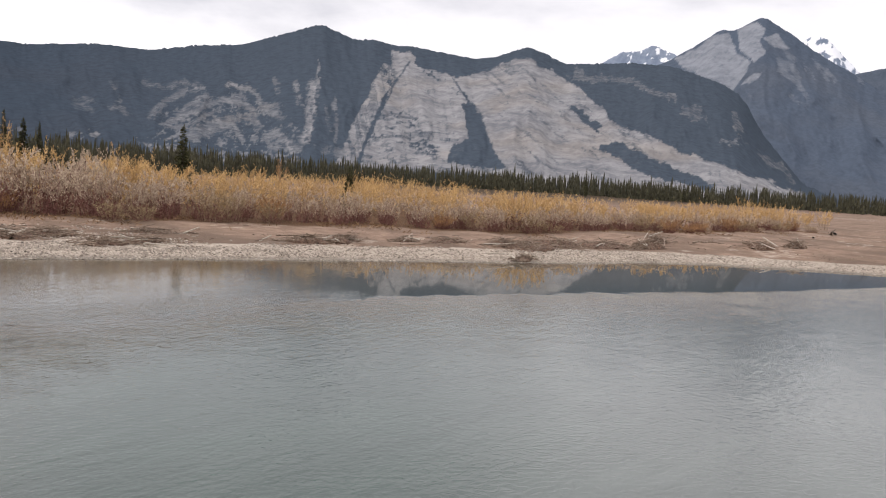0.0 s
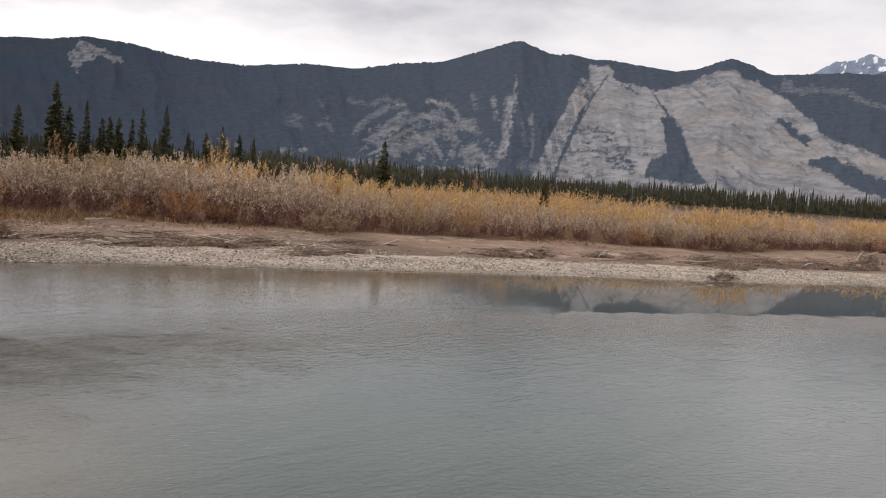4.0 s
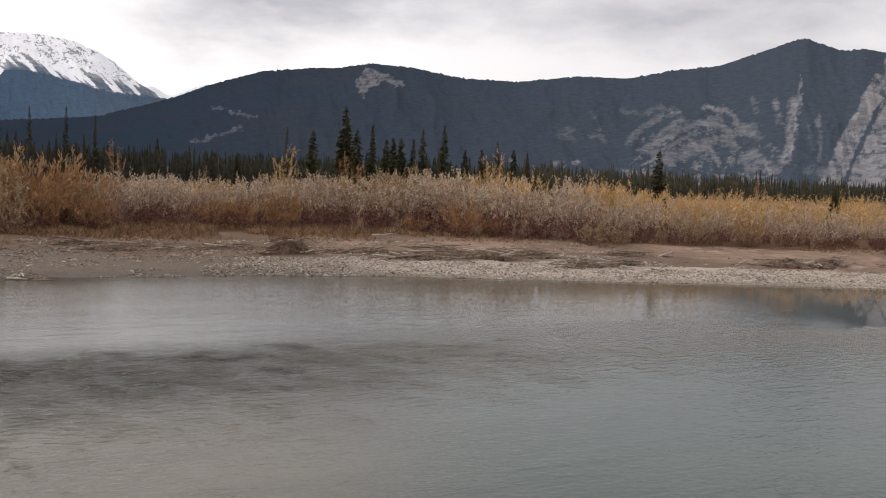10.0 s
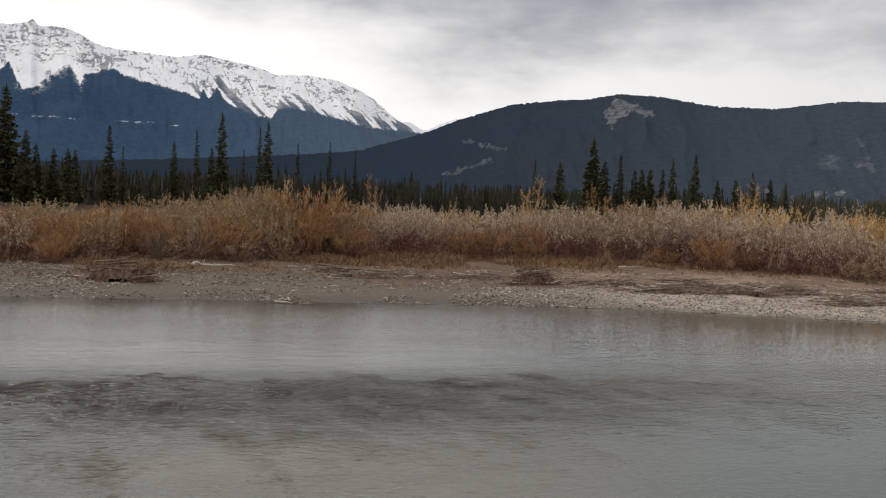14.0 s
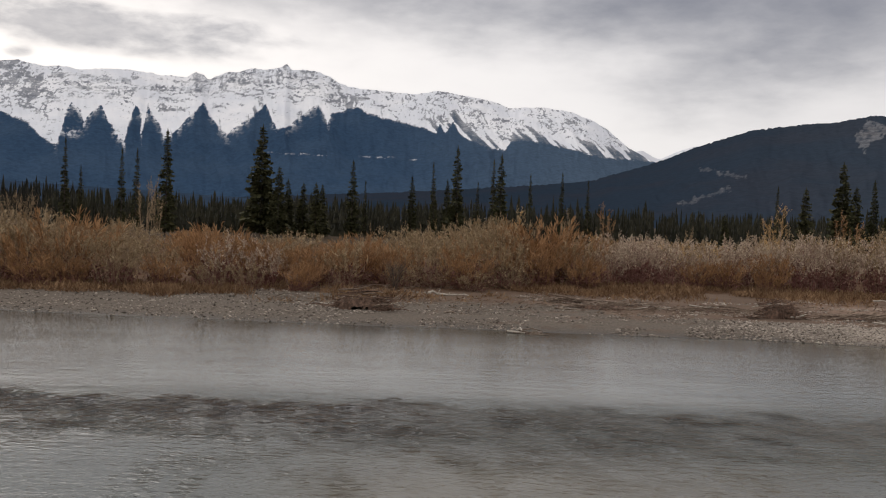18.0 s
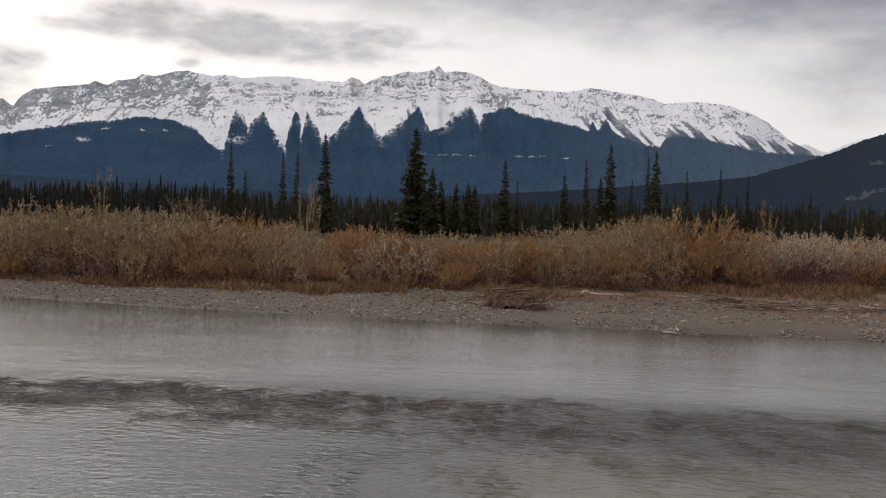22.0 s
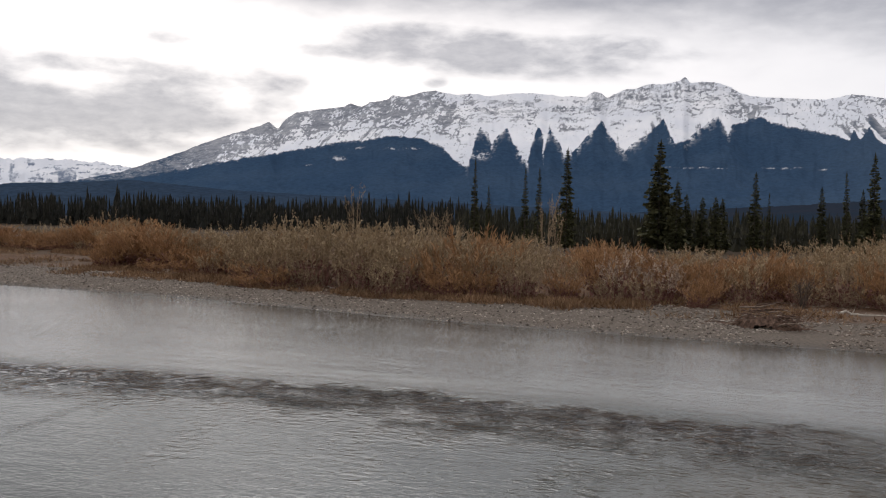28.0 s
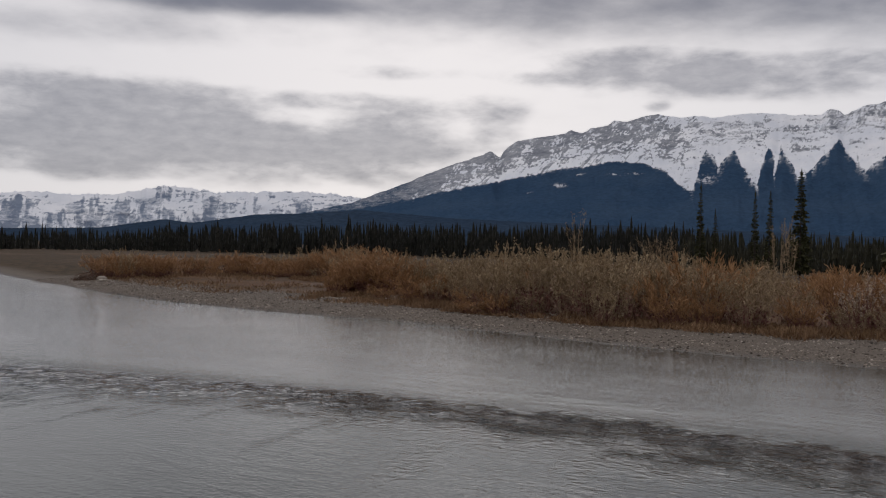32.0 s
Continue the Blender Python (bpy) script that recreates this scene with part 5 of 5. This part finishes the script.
def mound_at(x, y, a):
    """How the thicket rises and dips along the bank."""
    soft = 0.68 + 0.56 * float(fbm(x / 4.0, y / 4.0, 3, 201))
    round_one = 0.45 + 1.0 * float(fbm(x / 4.0, y / 4.0, 2, 205))
    k = float(step(-24, -16, a))
    return min(1.06, k * soft + (1 - k) * round_one)


def shrubs():
    made = {k: [shrub_meshes(**spec) for _ in range(3)] for k, spec in KINDS.items()}
    meshes = {k: [(w.mesh("branchwork", WOOD[k]), l.mesh("foliage", LEAF[k]), u.mesh("lower_foliage", LOW_LEAF)) for w, l, u in v] for k, v in made.items()}
    spots = []
    for row, back, gap in ((-1, -0.5, 1.9), (0, 0.9, 1.9), (1, 2.6, 2.0)):
        x = -80.0
        while x < 114:
            gap_here = gap * (1 + 0.5 * step(60, 110, x))
            y = float(bush_y(x)) + back + rng.uniform(-0.7, 0.7) + 3.2 * (float(fbm(x / 4.0, 7.3, 3, 211)) - 0.5)
            a = math.degrees(math.atan2(x, y))
            if a < 79.5:
                spots.append((x, y, a, row))
            x += gap_here * rng.uniform(0.75, 1.25)
    for x, y, a, row in spots:
        kind = kind_at(a, max(row, 0), x, y)
        if row < 0 and kind == "silver":
            kind = "olive" if rng.random() < 0.6 else "rust"
        stems, foliage, under = meshes[kind][rng.integers(3)]
        z = float(ground_z(x, y))
        mound = mound_at(x, y, a)
        tall = (float(top_z(a, math.hypot(x, y))) - z) * mound * (rng.uniform(0.25, 0.6) if row < 0 else rng.uniform(0.80, 0.98) if row == 0 else rng.uniform(0.95, 1.06))
        if a > 36 and row >= 0 and kind == "silver":
            tall *= 1 - 0.26 * min(1, (a - 36) / 8)
        if row < 0 and fbm(x / 2.5, y / 2.5, 2, 209) < 0.5:
            continue
        if kind == "rust" and row == 0 and a > -36:
            tall *= rng.uniform(0.55, 0.8)
        k = tall / KINDS[kind]["h"]
        wider = 1.35 if kind == "rust" and a < -30 else 1.1
        thing(NAMES[kind], [("branchwork", stems), ("foliage", foliage), ("lower_foliage", under)], (x, y, z - 0.03), rng.uniform(0, 6.28), (max(k, 0.65) * wider, max(k, 0.65) * wider, k), WORDS[kind], "shrub", "shrubs along the far bank")
    # the thicket behind, joined
    packs = {k: (Pile(), Pile()) for k in KINDS}
    for _ in range(560):
        a = rng.uniform(-54, 79.3)
        x = math.tan(radians(min(max(a, -75), 75))) * 50
        ray = np.array([math.sin(radians(a)), math.cos(radians(a))])
        reach = np.arange(40, 130, 0.5)
        past = reach * ray[1] > bush_y(reach * ray[0])
        if not past.any():
            continue
        hit = np.argmax(past)
        dist = reach[hit] + 4.5 + 34 * rng.random() ** 1.3
        if a > 60:
            dist = reach[hit] + 2.5 + 30 * rng.random()
        if a < -42:
            dist = reach[hit] + 22 * rng.random()
        x, y = dist * ray
        kind = kind_at(a, 2, x, y)
        w, l, _ = made[kind][rng.integers(3)]
        z = float(ground_z(x, y))
        far = max(0.0, dist - 60) * 0.004
        mound = mound_at(x, y, a)
        tall = (float(top_z(a, min(dist, 90))) - z) * mound * rng.uniform(0.88, 1.06 + far)
        k = tall / KINDS[kind]["h"] * (0.75 if kind == "rust" else 1)
        turn = rng.uniform(0, 6.28)
        c, s = math.cos(turn), math.sin(turn)
        for src, dst, keep in ((w, packs[kind][0], 0.25), (l, packs[kind][1], 0.45)):
            V, F, tone = np.concatenate(src.v), np.concatenate(src.f), None
            if src is l:
                m = int(len(F) * keep)
                V, F, tone = V[:m * 4], F[:m], np.concatenate(src.tone)[:m * 4]
            V = np.stack([(V[:, 0] * c - V[:, 1] * s) * 1.15 + x, (V[:, 0] * s + V[:, 1] * c) * 1.15 + y, V[:, 2] * k + z - 0.03], 1)
            if src is w:
                F = F[: int(len(F) * keep)]
            dst.add(V, F, tone)
    for k, (w, l) in packs.items():
        if not w.v:
            continue
        root = tagged(new("willow_thicket" if k != "rust" else "dogwood_thicket"), "dense thicket of " + WORDS[k].replace("willow shrub", "willow shrubs").replace("dogwood shrub", "dogwood shrubs"), "shrubs", kind="stuff")
        tagged(part("branchwork", w.mesh("branchwork", WOOD[k]), root), kind="stuff")
        tagged(part("foliage", l.mesh("foliage", LEAF[k]), root), kind="stuff")


# bearing, tip height in degrees, distance, leaf colour
SAPLINGS = [(-25.84, 2.35, 88, "olive"), (-21.1, 1.0, 78, "olive"), (-14.6, 2.1, 86, "olive"), (-14.0, 1.6, 88, "olive"), (6.6, 1.15, 76, "gold"), (11.95, 1.25, 78, "rust"), (21.45, 1.5, 80, "gold"),
            (21.0, 1.1, 78, "gold"), (24.6, 1.25, 78, "rust"), (25.3, 0.95, 74, "rust"), (33.75, 1.95, 74, "gold"), (33.3, 1.5, 76, "gold"), (48.5, 0.65, 85, "rust"), (39.5, 0.7, 80, "gold"), (9.6, 0.9, 75, "olive")]


def saplings():
    for a, e, dist, kind in SAPLINGS:
        x, y = at_bearing(a, dist)
        z = float(ground_z(x, y))
        h = EYE + dist * math.tan(radians(e)) - z
        wide = 1.0 if h > 5.5 else 0.8
        if a == -21.1:
            w, l, _ = shrub_meshes(h, 46, 6, 8, 0.2, 0.05, 0.1, 0.36, 0.22, 0.012, 1.3)
        else:
            w, l, _ = shrub_meshes(h, 9, 9, 9, 0.15, 0.12, 0.25, 0.10, 0.07 * wide, 0.02, 1.2, 0.1)
        thing("poplar_sapling", [("branchwork", w.mesh("branchwork", PALE_TWIG)), ("foliage", l.mesh("foliage", LEAF[kind]))], (x, y, z - 0.03), 0, 1.0,
              "thin upright sapling with sparse %s leaves" % {"gold": "golden", "rust": "rusty orange", "olive": "faded tan"}[kind], "sapling", "saplings above the shrubs")


# ---------------------------------------------------------------- grass, stones, driftwood
def dry_grass():
    n = 105000
    x = np.where(rng.random(n) < 0.6, rng.uniform(-60, 26, n), rng.uniform(-82, 112, n))
    y = bush_y(x) + rng.normal(-1.1, 1.8, n)
    low = (x < 9)
    y = np.where(low, y - 0.9 * rng.random(n), np.where(x < 26, y - 1.2 * rng.random(n), y + 0.5))
    flat = rng.random(n) < 0.22
    x = np.where(flat, np.where(rng.random(n) < 0.7, rng.uniform(-84, -40, n), rng.uniform(86, 122, n)), x)
    y = np.where(flat, shore_y(x) + 4 + 20 * rng.random(n), y)
    keep = (fbm(x / 4, y / 4, 4, 101, 0.6) > np.where(x < 32, 0.46, 0.55)) & (inland(x, y) > 4.5)
    x, y = x[keep], y[keep]
    z = ground_z(x, y)
    n = len(x)
    base = np.stack([x, y, z - 0.02], 1)
    tall = (0.08 + 0.34 * rng.random(n) ** 1.6) * np.interp(x, [24, 34], [1.0, 0.5]) * (0.4 + 1.1 * fbm(x / 1.6, y / 1.2, 3, 103))
    tip = base + np.stack([rng.normal(0, 0.16, n), rng.normal(0, 0.16, n), tall], 1)
    v, f = blades(base, tip, rng.uniform(0.012, 0.03, n))
    tagged(new("dry_grass", mesh_of("dry_grass", v, f, [STRAW])), "rusty dry grass along the foot of the shrubs", "grass", kind="stuff")


def gravel():
    ico = np.array([(1, 0, 0), (-1, 0, 0), (0, 1, 0), (0, -1, 0), (0, 0, 1), (0, 0, -1)], float)
    tri = np.array([(0, 2, 4), (2, 1, 4), (1, 3, 4), (3, 0, 4), (2, 0, 5), (1, 2, 5), (3, 1, 5), (0, 3, 5)])
    n = 46000
    x = np.concatenate([rng.uniform(-84, 12, n // 2), rng.uniform(8, 75, n // 2)])
    wide = np.where(x < -2, 8.0, np.where(x < 9, 6.5, 4.3))
    d = wide * rng.random(n) ** 1.15
    slope = (eased(x + 2, SHORE_X, SHORE_Y) - eased(x - 2, SHORE_X, SHORE_Y)) / 4
    y = shore_y(x) + d * np.sqrt(1 + slope ** 2)
    keep = fbm(x / 3, y / 3, 3, 111) > 0.10 + 0.18 * (d / wide) + 0.30 * step(-3, 1, x) * (1 - step(11, 16, x))
    x, y = x[keep], y[keep]
    extra = 15000
    ex = rng.uniform(-8, 34, extra)
    ey = shore_y(ex) + rng.uniform(2, 11, extra)
    ok = fbm(ex / 2.2, ey / 1.4, 4, 113) > 0.5
    x, y = np.concatenate([x, ex[ok]]), np.concatenate([y, ey[ok]])
    n = len(x)
    size = 0.024 + 0.052 * rng.random(n) ** 2.4
    z = ground_z(x, y) + size * 0.2
    turn = rng.uniform(0, 6.28, n)
    shape = ico[None] * (rng.uniform(0.78, 1.2, (n, 6, 1)) * size[:, None, None]) * np.array([1.1, 0.95, 0.62])
    c, s = np.cos(turn)[:, None], np.sin(turn)[:, None]
    v = np.stack([shape[..., 0] * c - shape[..., 1] * s + x[:, None], shape[..., 0] * s + shape[..., 1] * c + y[:, None], shape[..., 2] + z[:, None]], -1)
    whiter = rng.random(n) < np.interp(x, [-40, 8, 23], [0.12, 0.2, 0.92])
    for keep, mat, words in ((~whiter, STONE, "rounded brown-grey river cobbles along the water"), (whiter, PALE_STONE, "pale rounded river cobbles along the water")):
        m = int(keep.sum())
        f = (np.arange(m)[:, None, None] * 6 + tri[None]).reshape(-1, 3)
        tagged(new("river_gravel", mesh_of("river_gravel", v[keep].reshape(-1, 3), f, [mat])), words, "gravel", kind="stuff")


def crooked(length, r0, r1, bend=0.06, sides=7, n=9):
    s = np.linspace(0, 1, n)
    wob = np.cumsum(rng.normal(0, bend / n, (n, 2)), 0) * length
    pts = np.stack([(s - 0.5) * length, wob[:, 0], wob[:, 1] * 0.5], 1)
    return tube(pts, np.interp(s, [0, 1], [r0, r1]) * rng.uniform(0.85, 1.15, n), sides)


def log(x, y, length, r, turn, wood, label, lift=0.0, tilt=0.0):
    pile = Pile()
    v, f = crooked(length, r, r * 0.4, 0.5)
    pile.add(v, f)
    for end, i in ((0, 0), (1, len(v) - 7)):
        c = v[i:i + 7].mean(0)
        ring = np.arange(7)
        pile.add(np.concatenate([v[i:i + 7], np.repeat(c[None], 1, 0)]), [(int(j), int((j + 1) % 7), 7, 7) for j in ring])
    for _ in range(rng.integers(2, 5)):
        t = rng.uniform(0.2, 0.9)
        b = v[int(t * 8) * 7]
        e = b + rng.normal(0, 0.14, 3) * length * 0.5 + np.array([0, 0, 0.08])
        pile.add(*tube([b, (b + e) / 2 + rng.normal(0, 0.02, 3), e], [r * 0.4, r * 0.3, r * 0.12], 5))
    me = mesh_of("log", np.concatenate(pile.v), np.concatenate(pile.f), [wood], True)
    ob = new("driftwood_log", me)
    z = float(ground_z(x, y))
    ob.matrix_basis = Matrix.LocRotScale((x, y, z + r * 0.7 + lift), Euler((0, tilt, turn)), None)
    return tagged(ob, label, "driftwood", "driftwood on the bar")


def heap(x, y, wide, high, count, wood, label, turn=0.0, deep=0.4):
    """A flood-stranded heap of sticks, with a mat of fine roots under it."""
    root = new("driftwood_pile")
    sticks = Pile()
    for i in range(count):
        u, w = rng.normal(0, 0.38) * wide, rng.normal(0, 0.3) * wide * deep
        L = rng.uniform(0.35, 1.0) * min(wide, 2.6) * 0.55
        hgt = high * max(0.05, 1 - (2 * abs(u) / wide) ** 2) * rng.random()
        a, tip = rng.normal(0, 0.55), rng.normal(0, 0.09)
        tip += 0.22 * (i % 6 == 0)
        d = np.array([math.cos(a) * math.cos(tip), math.sin(a) * math.cos(tip), math.sin(tip)])
        c = np.array([u, w, hgt + 0.03])
        big = i < 9
        r = rng.uniform(0.024, 0.05) if big else rng.uniform(0.012, 0.028)
        L *= 1.5 if big else 1.1
        if big and high > 0.55:
            L, tip = L * 0.95, abs(rng.normal(0.2, 0.1))
            d = np.array([math.cos(a) * math.cos(tip), math.sin(a) * math.cos(tip), math.sin(tip)])
            c[2] = max(c[2], 0.45 * L * math.sin(tip))
        v, f = tube([c - d * L / 2, c + rng.normal(0, 0.04, 3), c + d * L / 2], [r, r * 0.9, r * 0.5], 5)
        if big:
            part("stick", mesh_of("stick", v, f, [PALE_DRIFT if rng.random() < 0.3 else wood], True), root)
        else:
            sticks.add(v, f)
    for i in range(count * 2):
        t, q = rng.uniform(0, 2 * math.pi), math.sqrt(rng.random())
        u, w = q * math.cos(t) * wide * 0.5, q * math.sin(t) * wide * deep * 0.6
        c = np.array([u, w, high * 0.75 * (1 - q * q) * rng.uniform(0.5, 1.1) + 0.02])
        d = rng.normal(0, 1, 3) * np.array([1, 0.8, 0.45]) + np.array([u, w, 0]) * 0.6
        d[2] *= 0.4
        d *= rng.uniform(0.12, 0.34) / (np.linalg.norm(d) + 1e-9)
        r = rng.uniform(0.006, 0.014)
        sticks.add(*tube([c, c + d * 0.6, c + d + np.array([0, 0, -0.04])], [r, r * 0.8, r * 0.4], 3))
    tagged(part("brushwood", sticks.mesh("brushwood", ROOTS if high > 0.7 else DRIFT), root), kind="stuff")
    m, n = 46, 20
    U, W = np.meshgrid(np.linspace(-1, 1, m), np.linspace(-1, 1, n))
    torn = fbm(U * 2.6 + x, W * 1.5 + y, 4, 123, 0.65)
    k = np.clip(1 - U ** 2 - W ** 2 - 2.6 * np.clip(torn - 0.42, -0.1, 1), 0, 1) ** 0.6
    hh = high * 0.5 * k * (0.2 + 1.6 * fbm(U * 7 + x, W * 4 + y, 4, 121, 0.65)) - 0.10 * (k <= 0) - 0.02
    V = np.stack([U * wide * 0.5, W * wide * deep * 0.62, hh], -1).reshape(-1, 3)
    part("root_mat", mesh_of("root_mat", V, grid_faces(n, m), [ROOTS], False), root)
    root.matrix_basis = Matrix.LocRotScale((x, y, float(ground_z(x, y))), Euler((0, 0, turn)), None)
    return tagged(root, label, "driftwood", "driftwood on the bar")


HEAPS = [(-1.4, 39.5, 2.5, 0.85, 70), (8.6, 41.4, 2.6, 0.3, 40), (7.6, 43.2, 2.0, 0.22, 30), (10.5, 42.4, 2.5, 0.25, 40), (15.9, 40.0, 2.1, 0.95, 70), (13.8, 42.0, 3.0, 0.3, 45), (22.3, 38.4, 4.2, 0.45, 80), (20.9, 37.2, 2.6, 0.35, 50), (26.9, 37.0, 2.4, 0.4, 50), (29.6, 34.0, 2.2, 0.4, 45), (37.6, 31.9, 2.6, 0.4, 50), (40.0, 30.4, 2.4, 0.4, 45), (61.5, 22.4, 4.0, 0.5, 60), (54.0, 25.4, 3.6, 0.5, 60), (46.8, 28.4, 2.8, 0.4, 45)]
HEAPS += [(24.6, 37.0, 3.6, 0.55, 90), (27.4, 33.8, 2.6, 0.35, 55), (32.6, 36.9, 2.6, 0.3, 50), (44.1, 29, 3.0, 0.25, 40), (49.6, 27.2, 3.0, 0.3, 50), (50.5, 24.6, 4.0, 0.4, 80), (58.4, 24.6, 4.5, 0.4, 70),
         (65.6, 23.4, 4.2, 0.45, 70), (72.8, 18.6, 5.0, 0.5, 80), (75.8, 16.6, 4.0, 0.6, 80), (45.4, 22.7, 3.6, 0.25, 60), (19.2, 39.8, 2.4, 0.2, 30), (4.6, 34.7, 1.3, 0.16, 24), (-35.9, 48.4, 1.6, 0.4, 36), (-77.0, 56.4, 2.6, 0.9, 70)]
LOGS = [(2.3, 44.6, 2.0, 0.11, 0.1, 2), (2.5, 38.8, 1.5, 0.05, -0.35, 1), (7.8, 43.4, 2.4, 0.05, -0.5, 1), (23.8, 46.4, 1.5, 0.06, 0.1, 2), (29.6, 32.6, 2.2, 0.06, -0.55, 2), (30.6, 32.0, 1.4, 0.05, -0.6, 1),
        (33.6, 37.2, 2.0, 0.06, -0.6, 1), (11.5, 43.4, 2.2, 0.05, 0.3, 1), (15.0, 42.5, 2.4, 0.05, 0.1, 1), (6.0, 44.0, 1.3, 0.05, -0.7, 1), (-2.3, 40.3, 1.9, 0.05, -0.45, 2), (5.4, 40.5, 1.2, 0.04, 0.5, 1),
        (20.6, 39.2, 1.8, 0.05, 0.1, 2)]
LOGS += [(26.6, 38.4, 2.1, 0.05, -0.4, 1), (38, 34, 2.0, 0.05, -0.6, 1), (46, 30.2, 2.4, 0.06, -0.2, 1), (54, 24.2, 2.6, 0.07, -0.4, 1), (61, 22.4, 2.5, 0.07, -0.3, 1),
        (69, 20.5, 3.0, 0.08, -0.5, 1), (80, 17, 3.2, 0.1, -0.2, 1), (96, 19, 3.5, 0.12, 0.3, 1), (108, 19, 4.0, 0.14, 0.1, 0), (-73.3, 55.6, 1.2, 0.16, 0.2, 2), (-41.3, 48.6, 1.4, 0.07, 0.3, 2),
        # the two pale logs at x -77 stand in for white strips on the flats
        (-77.7, 72, 3.4, 0.16, 0.25, 2), (-77, 76.7, 4.6, 0.16, 0.3, 2), (8.7, 32.8, 1.5, 0.06, 0.1, 0), (12.2, 41.0, 1.6, 0.05, -0.2, 1), (9.2, 44.9, 1.7, 0.05, 0.2, 2)]


def bare_bush():
    """A dead shrub, dark and leafless."""
    x, y = at_bearing(-0.25, 46.4)
    pile = Pile()
    for _ in range(16):
        a, L = rng.uniform(0, 2 * math.pi), rng.uniform(0.7, 1.35)
        out = np.array([math.cos(a), math.sin(a), 0]) * rng.uniform(0.15, 0.6)
        b, m = rng.normal(0, 0.06, 3) * np.array([1, 1, 0]), out * 0.45 * L + np.array([0, 0, 0.55 * L])
        e = out * L + np.array([0, 0, L])
        pile.add(*tube([b, m, e], [0.022, 0.016, 0.006], 5))
        for _ in range(4):
            t = e + rng.normal(0, 0.22, 3)
            q = m + (e - m) * rng.uniform(0.1, 0.8)
            pile.add(*tube([q, t], [0.010, 0.004], 3))
    thing("dead_shrub", [("branchwork", pile.mesh("branchwork", DARK_DRIFT))], (x, y, float(ground_z(x, y)) - 0.03), 0, 1.0, "dead leafless dark grey shrub at the thicket's foot", "shrub")


def boulder(x, y, size, label):
    u, w = np.meshgrid(np.linspace(0, 2 * math.pi, 15), np.linspace(0.02, math.pi - 0.02, 9))
    r = size * (0.8 + 0.45 * fbm(np.cos(u) * 1.4 + x, w * 1.2 + np.sin(u) * 1.4, 3, 151))
    V = np.stack([r * np.cos(u) * np.sin(w) * 1.3, r * np.sin(u) * np.sin(w), r * np.cos(w) * 0.6], -1).reshape(-1, 3)
    ob = new("boulder", mesh_of("boulder", V, grid_faces(9, 15), [PALE_STONE], True))
    ob.matrix_basis = Matrix.Translation((x, y, float(ground_z(x, y)) + 0.25 * size))
    tagged(ob, label, "boulder")


def drift_twigs():
    n = 7400
    x = np.concatenate([rng.uniform(-6, 32, n // 2), rng.uniform(24, 82, n // 2)])
    slope = (eased(x + 2, SHORE_X, SHORE_Y) - eased(x - 2, SHORE_X, SHORE_Y)) / 4
    y = shore_y(x) + rng.uniform(3.5, 13, n) * np.sqrt(1 + slope ** 2)
    stranded = np.exp(-((inland(x, y) - 6.2 - 3.0 * (fbm(x / 5, y * 0, 3, 143) - 0.5)) / 0.9) ** 2)
    ok = (fbm(x / 3.0, y / 1.6, 4, 141, 0.6) > np.where(x > 22, 0.59, 0.53) - 0.12 * stranded) & (y < bush_y(x) + 1)
    x, y = x[ok], y[ok]
    n = len(x)
    z = ground_z(x, y) + 0.02
    a, L = rng.normal(0, 0.8, n), rng.uniform(0.12, 0.55, n)
    d = np.stack([np.cos(a) * L, np.sin(a) * L, rng.normal(0.02, 0.09, n)], 1)
    base = np.stack([x, y, z], 1)
    v, f = blades(base, base + d, rng.uniform(0.012, 0.03, n), 0.02)
    tagged(new("drift_twigs", mesh_of("drift_twigs", v, f, [DRIFT])), "scattered small brown driftwood twigs on sand", "driftwood", kind="stuff")


def driftwood():
    words = ["dark waterlogged driftwood log lying at the water", "weathered brown driftwood branch on the sand", "bleached pale driftwood log on the gravel bar"]
    for x, y, wide, high, count in HEAPS:
        if x > 36:
            wide, y = wide * rng.uniform(0.5, 1.5), y + rng.uniform(-0.9, 0.9)
        heap(x, y, wide, high * rng.uniform(0.7, 1.15) * (1 + 0.3 * float(step(36, 48, x))), count, DRIFT, "tangled pile of brown driftwood sticks and roots on sand", rng.uniform(-0.4, 0.2))
    for x, y, length, r, turn, w in LOGS:
        log(x, y, length, r * (0.62 if length < 2.7 else 1), turn, (DARK_DRIFT, DRIFT, PALE_DRIFT)[w], words[w])


ground()
river()
mountains()
forest()
spruces()
saplings()
shrubs()
driftwood()
bare_bush()
boulder(-75.5, 57.0, 0.42, "pale rounded boulder lying on the gravel spit")
drift_twigs()
dry_grass()
gravel()
